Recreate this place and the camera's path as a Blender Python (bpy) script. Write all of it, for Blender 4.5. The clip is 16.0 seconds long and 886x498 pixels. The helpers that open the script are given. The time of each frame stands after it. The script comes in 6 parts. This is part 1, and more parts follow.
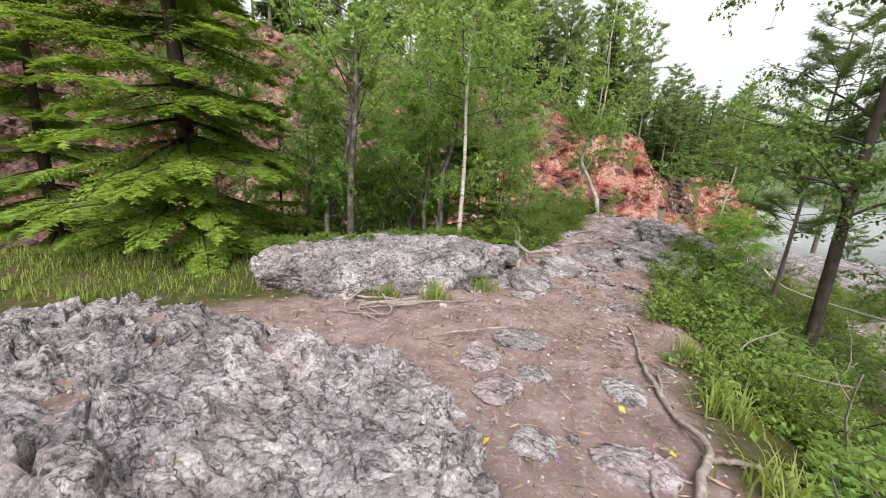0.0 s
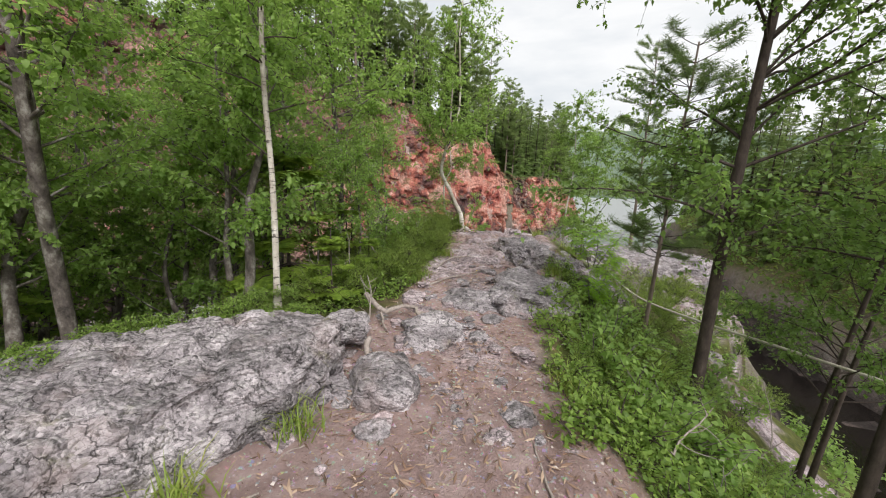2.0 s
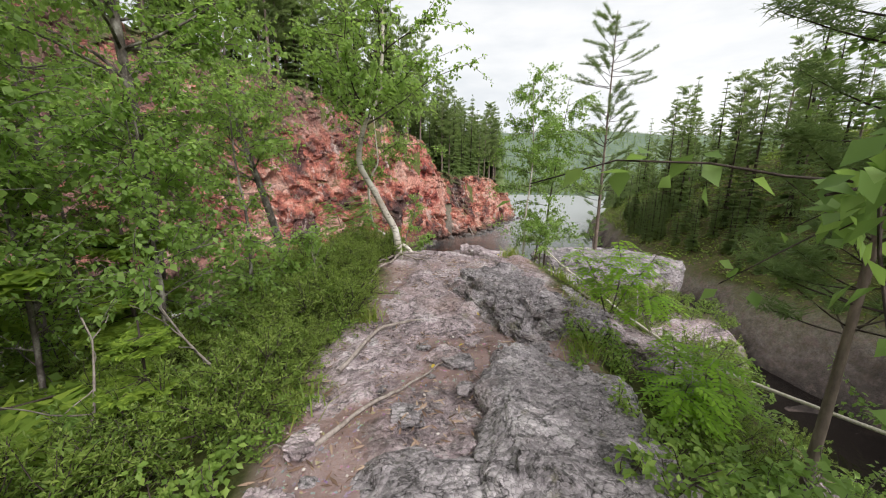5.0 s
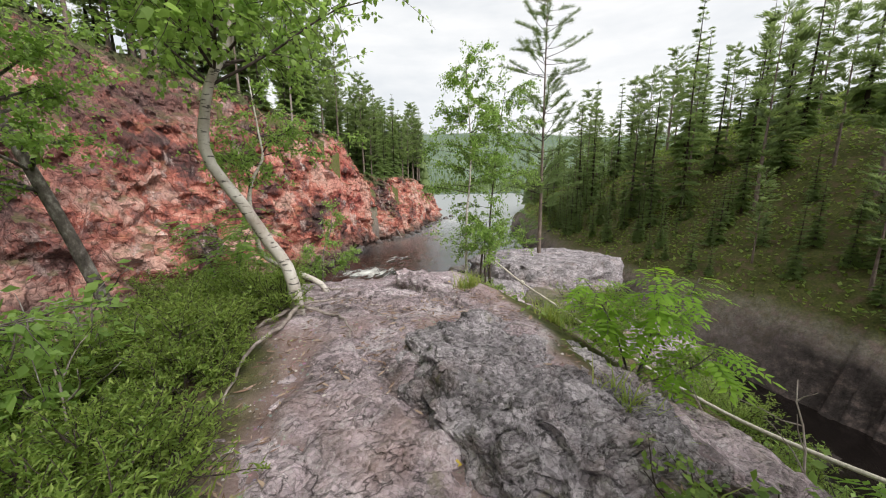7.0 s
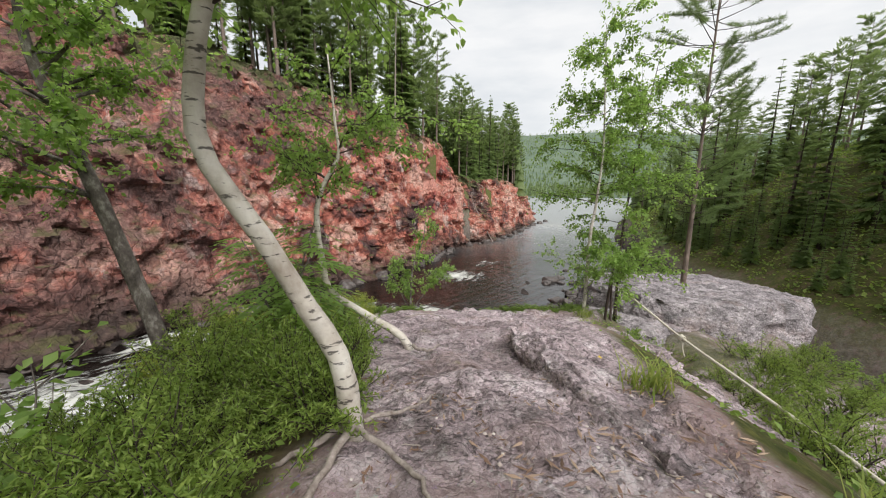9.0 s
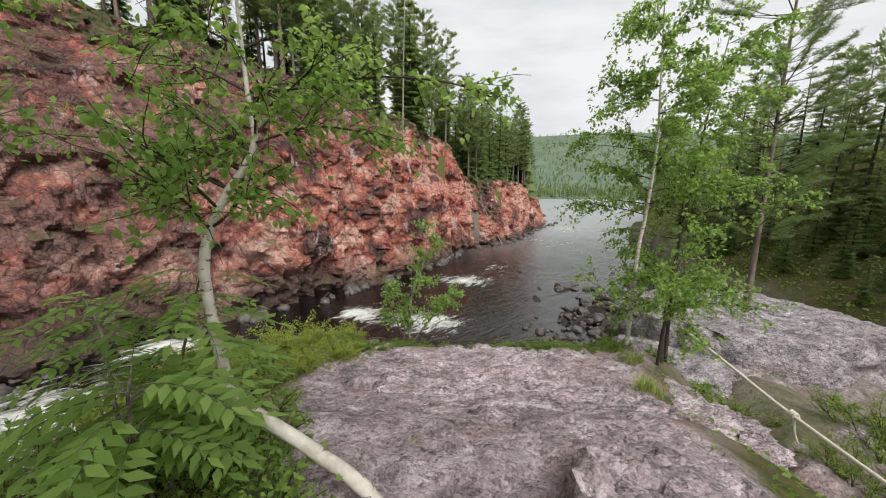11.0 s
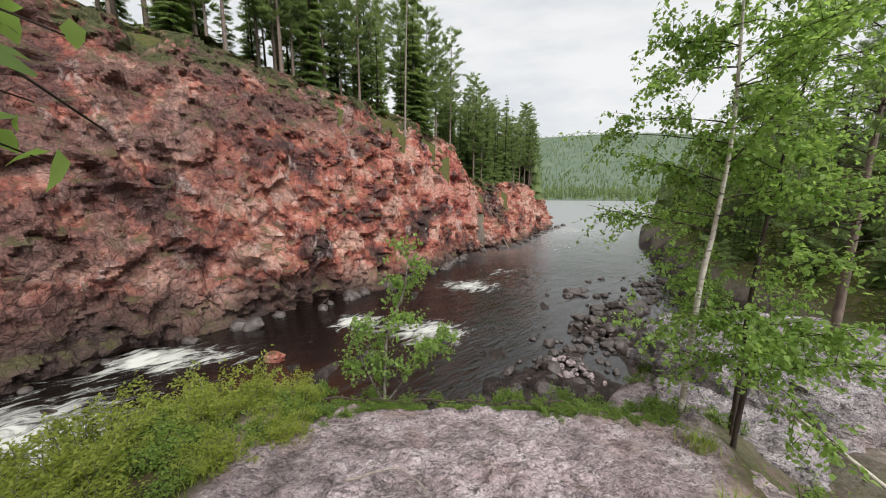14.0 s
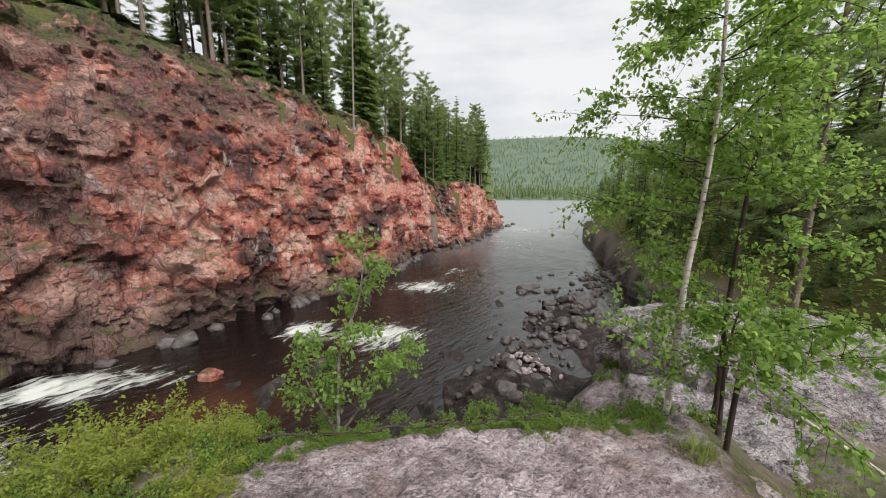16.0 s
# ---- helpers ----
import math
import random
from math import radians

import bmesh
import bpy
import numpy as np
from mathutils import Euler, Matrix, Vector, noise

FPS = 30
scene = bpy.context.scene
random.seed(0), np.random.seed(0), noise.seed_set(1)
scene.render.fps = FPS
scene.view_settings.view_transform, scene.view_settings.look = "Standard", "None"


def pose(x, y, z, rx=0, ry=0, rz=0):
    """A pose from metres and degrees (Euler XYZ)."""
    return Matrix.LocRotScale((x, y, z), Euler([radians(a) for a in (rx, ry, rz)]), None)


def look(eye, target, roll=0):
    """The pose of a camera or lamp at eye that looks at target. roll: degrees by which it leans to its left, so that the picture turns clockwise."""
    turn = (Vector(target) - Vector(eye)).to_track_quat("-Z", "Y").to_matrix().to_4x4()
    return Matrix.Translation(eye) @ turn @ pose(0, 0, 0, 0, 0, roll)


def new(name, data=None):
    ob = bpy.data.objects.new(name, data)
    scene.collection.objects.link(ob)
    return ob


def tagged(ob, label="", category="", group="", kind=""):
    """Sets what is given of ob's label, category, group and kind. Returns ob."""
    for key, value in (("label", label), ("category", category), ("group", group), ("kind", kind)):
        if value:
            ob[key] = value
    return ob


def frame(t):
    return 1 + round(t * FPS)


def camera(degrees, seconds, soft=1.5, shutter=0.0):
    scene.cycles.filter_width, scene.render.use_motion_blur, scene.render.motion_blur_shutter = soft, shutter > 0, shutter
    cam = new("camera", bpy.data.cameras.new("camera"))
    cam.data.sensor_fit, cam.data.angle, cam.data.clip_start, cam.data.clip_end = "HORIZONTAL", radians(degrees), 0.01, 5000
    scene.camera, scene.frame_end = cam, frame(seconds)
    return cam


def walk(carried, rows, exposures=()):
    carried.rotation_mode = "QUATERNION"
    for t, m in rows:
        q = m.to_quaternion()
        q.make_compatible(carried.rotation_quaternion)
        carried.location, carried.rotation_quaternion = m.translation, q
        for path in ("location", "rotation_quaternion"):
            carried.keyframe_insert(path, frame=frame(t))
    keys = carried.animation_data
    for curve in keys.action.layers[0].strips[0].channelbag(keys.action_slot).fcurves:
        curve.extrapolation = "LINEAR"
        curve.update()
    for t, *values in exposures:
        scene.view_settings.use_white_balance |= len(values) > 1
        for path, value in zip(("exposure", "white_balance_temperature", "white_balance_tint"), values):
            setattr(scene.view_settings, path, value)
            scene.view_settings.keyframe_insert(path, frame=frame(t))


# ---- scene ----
cam = camera(104.6, 16.0, soft=1.1)
PATH = [
    (0, (0.111, -0.038, 1.431), (-0.797, 1.691, 0.999), 3.2),
    (0.5, (-0.082, 0.375, 1.533), (-0.804, 2.191, 1.111), 2.8),
    (1, (-0.111, 0.898, 1.644), (-0.733, 2.752, 1.22), 2.5),
    (1.5, (-0.172, 1.455, 1.733), (-0.633, 3.357, 1.323), 2.3),
    (2, (-0.193, 1.986, 1.777), (-0.397, 3.937, 1.383), 2.4),
    (2.5, (-0.206, 2.529, 1.783), (-0.39, 4.481, 1.387), 2.4),
    (3, (-0.28, 3.083, 1.713), (-0.164, 5.042, 1.326), 2.0),
    (3.5, (-0.391, 3.641, 1.638), (-0.197, 5.596, 1.264), 1.9),
    (4, (-0.469, 4.282, 1.615), (-0.33, 6.24, 1.234), 2.1),
    (4.1, (-0.458, 4.429, 1.624), (-0.349, 6.39, 1.248), 2.7),
    (4.2, (-0.436, 4.55, 1.64), (-0.296, 6.507, 1.252), 2.0),
    (6.3, (-0.197, 6.586, 1.727), (-0.075, 8.549, 1.363), 0.1),
    (6.5, (-0.166, 6.809, 1.705), (-0.034, 8.77, 1.335), 0.1),
    (7, (-0.163, 7.445, 1.708), (0.388, 9.331, 1.336), -0.6),
    (7.5, (-0.235, 7.862, 1.684), (0.278, 9.763, 1.331), -0.4),
    (8, (-0.266, 8.32, 1.756), (-0.137, 10.285, 1.406), 0.2),
    (8.5, (-0.237, 8.851, 1.759), (-0.198, 10.819, 1.404), 0.4),
    (9, (-0.197, 9.313, 1.803), (-0.152, 11.28, 1.442), 0.4),
    (9.2, (-0.178, 9.432, 1.838), (-0.193, 11.401, 1.485), 0.4),
    (11.3, (-0.127, 11.251, 1.91), (-0.126, 13.219, 1.554), 0.6),
    (11.5, (-0.133, 11.414, 1.929), (-0.107, 13.384, 1.583), 0.7),
    (11.9, (-0.168, 11.775, 1.986), (0.005, 13.735, 1.631), 0.4),
    (12, (-0.159, 11.856, 1.991), (0.013, 13.819, 1.647), 0.3),
    (12.5, (-0.122, 12.073, 1.995), (-0.151, 14.042, 1.648), 0.8),
    (13, (-0.088, 12.247, 1.964), (-0.303, 14.205, 1.621), 1.3),
    (13.5, (-0.012, 12.49, 1.95), (-0.202, 14.45, 1.604), 1.0),
    (14, (0.15, 12.791, 1.951), (0.112, 14.76, 1.603), 0.4),
    (14.5, (0.224, 13.031, 1.925), (0.298, 15.001, 1.589), 0.4),
    (15, (0.173, 13.253, 1.879), (0.42, 15.208, 1.534), 0.2),
    (15.5, (0.107, 13.418, 1.872), (0.39, 15.368, 1.527), 0.2),
    (16, (0.02, 13.53, 1.766), (0.255, 15.486, 1.423), 0.3),
]
EXPO = 0.35
walk(cam, [(t, look(e, g, r)) for t, e, g, r in PATH], exposures=[(0.0, EXPO + 0.45), (2.0, EXPO + 0.2), (4.2, EXPO + 0.25), (8.0, EXPO + 0.18), (11.0, EXPO + 0.05), (16.0, EXPO + 0.05)])

# ---- sky and light: a bright overcast day ----
world = bpy.data.worlds.new("sky")
scene.world = world
world.use_nodes = True
wt = world.node_tree
wt.nodes.clear()
SUN_EL, SUN_AZ = radians(48), radians(150)
w_out = wt.nodes.new("ShaderNodeOutputWorld")
w_sky = wt.nodes.new("ShaderNodeTexSky")
w_sky.sky_type, w_sky.sun_disc = "NISHITA", False
w_sky.sun_elevation, w_sky.sun_rotation = SUN_EL, SUN_AZ
w_bg1 = wt.nodes.new("ShaderNodeBackground")
w_bg1.inputs["Strength"].default_value = 0.06
wt.links.new(w_sky.outputs[0], w_bg1.inputs["Color"])
w_tc = wt.nodes.new("ShaderNodeTexCoord")
w_map = wt.nodes.new("ShaderNodeMapping")
w_map.inputs["Scale"].default_value = (1.6, 1.6, 6.0)
wt.links.new(w_tc.outputs["Generated"], w_map.inputs["Vector"])
w_no = wt.nodes.new("ShaderNodeTexNoise")
w_no.inputs["Scale"].default_value, w_no.inputs["Detail"].default_value = 1.9, 7.0
w_no.inputs["Roughness"].default_value = 0.55
wt.links.new(w_map.outputs[0], w_no.inputs["Vector"])
w_ra = wt.nodes.new("ShaderNodeValToRGB")
w_ra.color_ramp.elements[0].position, w_ra.color_ramp.elements[0].color = 0.30, (0.76, 0.79, 0.82, 1)
w_ra.color_ramp.elements[1].position, w_ra.color_ramp.elements[1].color = 0.58, (0.97, 0.97, 0.97, 1)
wt.links.new(w_no.outputs["Fac"], w_ra.inputs[0])
w_bg2 = wt.nodes.new("ShaderNodeBackground")
w_bg2.inputs["Strength"].default_value = 0.76
wt.links.new(w_ra.outputs[0], w_bg2.inputs["Color"])
w_add = wt.nodes.new("ShaderNodeMixShader")
w_add.inputs[0].default_value = 0.9
wt.links.new(w_bg1.outputs[0], w_add.inputs[1])
wt.links.new(w_bg2.outputs[0], w_add.inputs[2])
wt.links.new(w_add.outputs[0], w_out.inputs[0])

sun_data = bpy.data.lights.new("sun", "SUN")
sun_data.energy, sun_data.angle, sun_data.color = 2.8, radians(40), (1.0, 0.97, 0.945)
sun = new("sun", sun_data)
sun.matrix_world = look((0, 0, 60), (0 - 60 * math.sin(SUN_AZ) / math.tan(SUN_EL), 0 - 60 * math.cos(SUN_AZ) / math.tan(SUN_EL), 0))


# ---- node materials ----
class Mat:
    def __init__(self, name, rough=0.9, spec=0.3):
        self.m = bpy.data.materials.new(name)
        self.m.use_nodes = True
        self.t = self.m.node_tree
        self.b = self.t.nodes["Principled BSDF"]
        self.b.inputs["Roughness"].default_value = rough
        self.b.inputs["Specular IOR Level"].default_value = spec
        self.geo = self.node("ShaderNodeNewGeometry")
        self.pos = self.geo.outputs["Position"]

    def node(self, kind, **kw):
        n = self.t.nodes.new(kind)
        for k, v in kw.items():
            n.inputs[k].default_value = v
        return n

    def link(self, a, b):
        self.t.links.new(a, b)

    def noise(self, scale, detail=6.0, rough=0.6, vec=None, dist=0.0):
        n = self.node("ShaderNodeTexNoise", Scale=scale, Detail=detail, Roughness=rough, Distortion=dist)
        self.link(vec or self.pos, n.inputs["Vector"])
        return n.outputs["Fac"]

    def voro(self, scale, feature="F1", vec=None, out="Distance"):
        n = self.node("ShaderNodeTexVoronoi", Scale=scale)
        n.feature = feature
        self.link(vec or self.pos, n.inputs["Vector"])
        return n.outputs[out]

    def stretch(self, sx, sy, sz, rx=0, ry=0, rz=0):
        n = self.node("ShaderNodeMapping", Scale=(sx, sy, sz), Rotation=(radians(rx), radians(ry), radians(rz)))
        self.link(self.pos, n.inputs["Vector"])
        return n.outputs[0]

    def ramp(self, fac, *stops):
        n = self.node("ShaderNodeValToRGB")
        e = n.color_ramp.elements
        while len(e) < len(stops):
            e.new(0.5)
        for k, (p, c) in enumerate(stops):
            e[k].position = p
            e[k].color = (*c, 1) if len(c) == 3 else c
        self.link(fac, n.inputs[0])
        return n.outputs[0]

    def step(self, fac, lo, hi):
        n = self.node("ShaderNodeMapRange")
        n.inputs["From Min"].default_value, n.inputs["From Max"].default_value = lo, hi
        self.link(fac, n.inputs["Value"])
        return n.outputs[0]

    def mix(self, fac, a, b, mode="MIX"):
        n = self.t.nodes.new("ShaderNodeMix")
        n.data_type, n.blend_type = "RGBA", mode
        for sock, v in ((n.inputs[0], fac), (n.inputs[6], a), (n.inputs[7], b)):
            if isinstance(v, (int, float)):
                sock.default_value = v
            elif isinstance(v, tuple):
                sock.default_value = (*v, 1)
            else:
                self.link(v, sock)
        return n.outputs[2]

    def math(self, op, a, b=0.0):
        n = self.t.nodes.new("ShaderNodeMath")
        n.operation = op
        for sock, v in ((n.inputs[0], a), (n.inputs[1], b)):
            if isinstance(v, (int, float)):
                sock.default_value = v
            else:
                self.link(v, sock)
        return n.outputs[0]

    def attr(self, name):
        n = self.t.nodes.new("ShaderNodeAttribute")
        n.attribute_name = name
        return n.outputs["Fac"]

    def up(self):
        n = self.t.nodes.new("ShaderNodeSeparateXYZ")
        self.link(self.geo.outputs["Normal"], n.inputs[0])
        return n.outputs[2]

    def color(self, c):
        if isinstance(c, tuple):
            self.b.inputs["Base Color"].default_value = (*c, 1)
        else:
            self.link(c, self.b.inputs["Base Color"])

    def bump(self, height, strength=0.6, distance=0.02):
        n = self.node("ShaderNodeBump", Strength=strength, Distance=distance)
        self.link(height, n.inputs["Height"])
        self.link(n.outputs[0], self.b.inputs["Normal"])


def rock_layers(k, warm=0.0):
    """Colour and relief of lichened grey gneiss: knobbly chipped surface, pale lichen flecks, dark pits and rusty stains."""
    warp = k.node("ShaderNodeTexNoise", Scale=5.0, Detail=3.0)
    k.link(k.pos, warp.inputs["Vector"])
    vec = k.node("ShaderNodeVectorMath")
    vec.operation = "MULTIPLY_ADD"
    k.link(warp.outputs["Color"], vec.inputs[0])
    vec.inputs[1].default_value = (0.10, 0.10, 0.10)
    k.link(k.stretch(1.0, 1.25, 1.5, 18, 12, 35), vec.inputs[2])
    chips = k.voro(7.0, "F1", vec.outputs[0])
    chip_tone = k.voro(7.0, "F1", vec.outputs[0], "Color")
    small = k.voro(24.0, "F1", vec.outputs[0])
    small_tone = k.voro(24.0, "F1", vec.outputs[0], "Color")
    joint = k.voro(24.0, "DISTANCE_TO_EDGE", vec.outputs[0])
    crumb_tone = k.voro(62.0, "F1", vec.outputs[0], "Color")
    fine = k.noise(42, 6, 0.72)
    grey_of = lambda q: k.mix(1.0, q, (0.0, 0.0, 0.0), "SATURATION")
    base = k.ramp(k.noise(2.3, 9, 0.66), (0.32, (0.075 + warm * .06, 0.072 + warm * .03, 0.074 + warm * .025)), (0.5, (0.168 + warm * .16, 0.158 + warm * .085, 0.164 + warm * .092)), (0.68, (0.305 + warm * .17, 0.285 + warm * .10, 0.292 + warm * .105)))
    c = k.mix(0.30, base, grey_of(chip_tone), "OVERLAY")
    c = k.mix(0.42, c, grey_of(small_tone), "OVERLAY")
    c = k.mix(0.35, c, grey_of(crumb_tone), "OVERLAY")
    pale = k.math("MULTIPLY", k.step(k.noise(8, 8, 0.7), 0.54, 0.62), k.step(grey_of(small_tone), 0.4, 0.7))
    c = k.mix(k.math("MULTIPLY", pale, 0.38 + 0.25 * warm), c, (0.52 + 0.06 * warm, 0.50, 0.49))
    dark = k.step(k.noise(19, 7, 0.72), 0.55, 0.61)
    c = k.mix(k.math("MULTIPLY", dark, 0.8 - 0.3 * warm), c, (0.04, 0.037, 0.035))
    # Joints painted dark: crevice shade put into the colour, along with dark lichen.
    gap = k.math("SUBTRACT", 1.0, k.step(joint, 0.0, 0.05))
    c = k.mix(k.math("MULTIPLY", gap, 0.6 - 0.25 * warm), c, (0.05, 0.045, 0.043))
    c = k.mix(k.math("MULTIPLY", k.step(fine, 0.58, 0.63), 0.28 + 0.2 * warm), c, (0.60, 0.58, 0.56))
    rust = k.step(k.noise(1.3, 7, 0.65), 0.53, 0.7)
    c = k.mix(k.math("MULTIPLY", rust, 0.3 + 0.4 * warm), c, (0.36, 0.24, 0.205))
    lichen = k.step(k.noise(3.1, 7, 0.7, k.stretch(1, 1, 1, 70, 20, 0)), 0.62, 0.68)
    c = k.mix(k.math("MULTIPLY", lichen, 0.45), c, (0.20, 0.19, 0.09))
    crack = k.step(k.math("ABSOLUTE", k.math("SUBTRACT", k.noise(1.7, 5, 0.55, k.stretch(1, 2.0, 2.0, 20, 10, 40)), 0.5)), 0.0, 0.008)
    c = k.mix(k.math("MULTIPLY", k.math("SUBTRACT", 1.0, crack), 0.45), c, (0.06, 0.05, 0.046))
    h = k.math("ADD", k.math("MULTIPLY", k.math("SUBTRACT", 1.0, chips), 1.3), k.math("MULTIPLY", k.math("SUBTRACT", 1.0, small), 0.55))
    h = k.math("ADD", h, k.math("ADD", k.math("MULTIPLY", k.noise(16, 9, 0.7), 0.8), k.math("MULTIPLY", crack, 0.5)))
    return c, h


def grey_rock(name, warm=0.0):
    k = Mat(name, 0.88, 0.25)
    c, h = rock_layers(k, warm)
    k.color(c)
    k.bump(h, 1.0, 0.045)
    return k.m


M_ROCK = grey_rock("grey_lichened_rock", 0.15)
M_ROCKW = grey_rock("warm_grey_rock", 0.55)


def wet_rock():
    k = Mat("wet_dark_rock", 0.45, 0.4)
    k.color(k.ramp(k.noise(2.5, 9, 0.7), (0.3, (0.03, 0.026, 0.024)), (0.55, (0.10, 0.085, 0.078)), (0.8, (0.24, 0.19, 0.17))))
    k.bump(k.noise(6, 9, 0.7), 0.8, 0.06)
    return k.m


M_WET = wet_rock()


def ground_material():
    k = Mat("forest_ground", 0.95, 0.15)
    soil = k.ramp(k.noise(3.5, 8, 0.65), (0.25, (0.18, 0.123, 0.114)), (0.5, (0.315, 0.222, 0.208)), (0.75, (0.46, 0.355, 0.34)))
    peb = k.voro(38, "F1", out="Color")
    soil = k.mix(k.math("MULTIPLY", k.step(k.noise(26, 3, 0.6), 0.56, 0.64), 0.55), soil, k.mix(0.5, peb, (0.45, 0.40, 0.37)))
    needles = k.step(k.noise(60, 3, 0.8, k.stretch(1, 3.5, 1, 0, 0, 35)), 0.56, 0.62)
    needles = k.math("MULTIPLY", needles, k.step(k.noise(1.3, 4, 0.6), 0.48, 0.6))
    soil = k.mix(k.math("MULTIPLY", needles, 0.8), soil, (0.30, 0.15, 0.07))
    moss = k.ramp(k.noise(7, 8, 0.7), (0.25, (0.032, 0.04, 0.015)), (0.5, (0.08, 0.09, 0.027)), (0.75, (0.17, 0.16, 0.05)))
    duff = k.ramp(k.noise(11, 8, 0.7), (0.25, (0.05, 0.035, 0.025)), (0.5, (0.13, 0.09, 0.06)), (0.8, (0.26, 0.19, 0.13)))
    moss = k.mix(k.math("MULTIPLY", k.step(k.noise(1.7, 6, 0.6), 0.5, 0.62), 0.8), moss, duff)
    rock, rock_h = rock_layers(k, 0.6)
    wet = k.ramp(k.noise(1.6, 9, 0.7), (0.3, (0.014, 0.012, 0.011)), (0.52, (0.05, 0.041, 0.037)), (0.75, (0.18, 0.135, 0.12)))
    rock = k.mix(k.attr("wet"), rock, wet)
    c = k.mix(k.attr("soil"), moss, soil)
    c = k.mix(k.attr("rock"), c, rock)
    # Distant hills: pale bluish haze painted into the ground colour.
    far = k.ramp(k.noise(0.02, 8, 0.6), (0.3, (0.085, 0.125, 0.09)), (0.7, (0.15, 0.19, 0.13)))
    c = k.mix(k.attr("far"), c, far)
    k.color(c)
    h = k.math("ADD", k.noise(12, 10, 0.75), k.math("MULTIPLY", k.noise(70, 5, 0.7), 0.4))
    h = k.math("ADD", h, k.math("MULTIPLY", rock_h, k.attr("rock")))
    k.bump(h, 0.9, 0.05)
    return k.m


M_GROUND = ground_material()


def cliff_material():
    """Red and pink gneiss: salmon and brick-red faces, dark purple-brown bands, pale scars, lichen and moss on the ledges."""
    k = Mat("red_cliff_rock", 0.85, 0.25)
    warp = k.node("ShaderNodeTexNoise", Scale=0.7, Detail=5.0)
    k.link(k.pos, warp.inputs["Vector"])
    vec = k.node("ShaderNodeVectorMath")
    vec.operation = "MULTIPLY_ADD"
    k.link(warp.outputs["Color"], vec.inputs[0])
    vec.inputs[1].default_value = (0.9, 0.9, 0.9)
    k.link(k.stretch(1.0, 1.0, 0.8, 20, 24, 0), vec.inputs[2])
    grey_of = lambda q: k.mix(1.0, q, (0.0, 0.0, 0.0), "SATURATION")
    slab, slab_edge = k.voro(0.5, "F1", vec.outputs[0], "Color"), k.voro(0.5, "DISTANCE_TO_EDGE", vec.outputs[0])
    chunk, chunk_edge = k.voro(1.7, "F1", vec.outputs[0], "Color"), k.voro(1.7, "DISTANCE_TO_EDGE", vec.outputs[0])
    chip = k.voro(5.5, "F1", vec.outputs[0], "Color")
    mid = k.noise(0.9, 9, 0.68)
    fine = k.noise(3.2, 9, 0.72)
    big = k.noise(0.16, 4, 0.55, k.stretch(1, 1, 1.25, 0, 20, 0))
    tone = k.math("ADD", k.math("MULTIPLY", k.math("SUBTRACT", big, 0.5), 1.7), k.math("ADD", 0.47, k.math("MULTIPLY", k.math("SUBTRACT", mid, 0.5), 0.55)))
    tone = k.math("ADD", tone, k.math("MULTIPLY", k.math("SUBTRACT", grey_of(slab), 0.5), 0.13))
    tone = k.math("ADD", tone, k.math("MULTIPLY", k.math("SUBTRACT", grey_of(chunk), 0.5), 0.13))
    tone = k.math("ADD", tone, k.math("MULTIPLY", k.math("SUBTRACT", fine, 0.5), 0.24))
    c = k.ramp(tone, (0.25, (0.06, 0.036, 0.035)), (0.39, (0.16, 0.07, 0.062)), (0.49, (0.35, 0.112, 0.082)), (0.57, (0.49, 0.195, 0.145)), (0.68, (0.58, 0.34, 0.275)))
    red = k.step(k.attr("red"), 0.25, 0.9)
    c = k.mix(k.math("MULTIPLY", red, 0.75), c, k.ramp(tone, (0.34, (0.10, 0.035, 0.033)), (0.48, (0.36, 0.085, 0.07)), (0.62, (0.50, 0.20, 0.155))))
    pale = k.step(k.noise(0.34, 9, 0.68, k.stretch(1.5, 1.5, 0.7, 0, 25, 0)), 0.565, 0.63)
    c = k.mix(k.math("MULTIPLY", pale, 0.7), c, k.ramp(fine, (0.35, (0.40, 0.29, 0.26)), (0.6, (0.66, 0.55, 0.50))))
    orange = k.step(k.noise(0.5, 7, 0.6, k.stretch(1, 1, 1, 40, 0, 60)), 0.6, 0.68)
    c = k.mix(k.math("MULTIPLY", orange, 0.5), c, (0.42, 0.175, 0.085))
    grey = k.step(k.noise(0.33, 8, 0.7, k.stretch(1, 1, 1, 0, 50, 10)), 0.56, 0.66)
    c = k.mix(k.math("MULTIPLY", grey, 0.7), c, k.ramp(fine, (0.35, (0.11, 0.085, 0.088)), (0.65, (0.31, 0.255, 0.25))))
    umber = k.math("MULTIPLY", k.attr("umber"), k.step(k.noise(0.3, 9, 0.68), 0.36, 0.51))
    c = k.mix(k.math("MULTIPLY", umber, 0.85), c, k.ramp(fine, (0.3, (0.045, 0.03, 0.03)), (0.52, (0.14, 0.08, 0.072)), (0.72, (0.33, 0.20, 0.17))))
    low = k.attr("low")
    c = k.mix(k.math("MULTIPLY", low, 0.9), c, k.ramp(mid, (0.3, (0.022, 0.019, 0.018)), (0.7, (0.12, 0.085, 0.073))))
    c = k.mix(0.22, c, grey_of(chip), "OVERLAY")
    spots = k.step(k.noise(2.3, 9, 0.74), 0.55, 0.62)
    c = k.mix(k.math("MULTIPLY", spots, 0.3), c, (0.085, 0.052, 0.048))
    for edge, width, amount in ((slab_edge, 0.035, 0.75), (chunk_edge, 0.03, 0.5)):
        gap = k.math("SUBTRACT", 1.0, k.step(edge, 0.0, width))
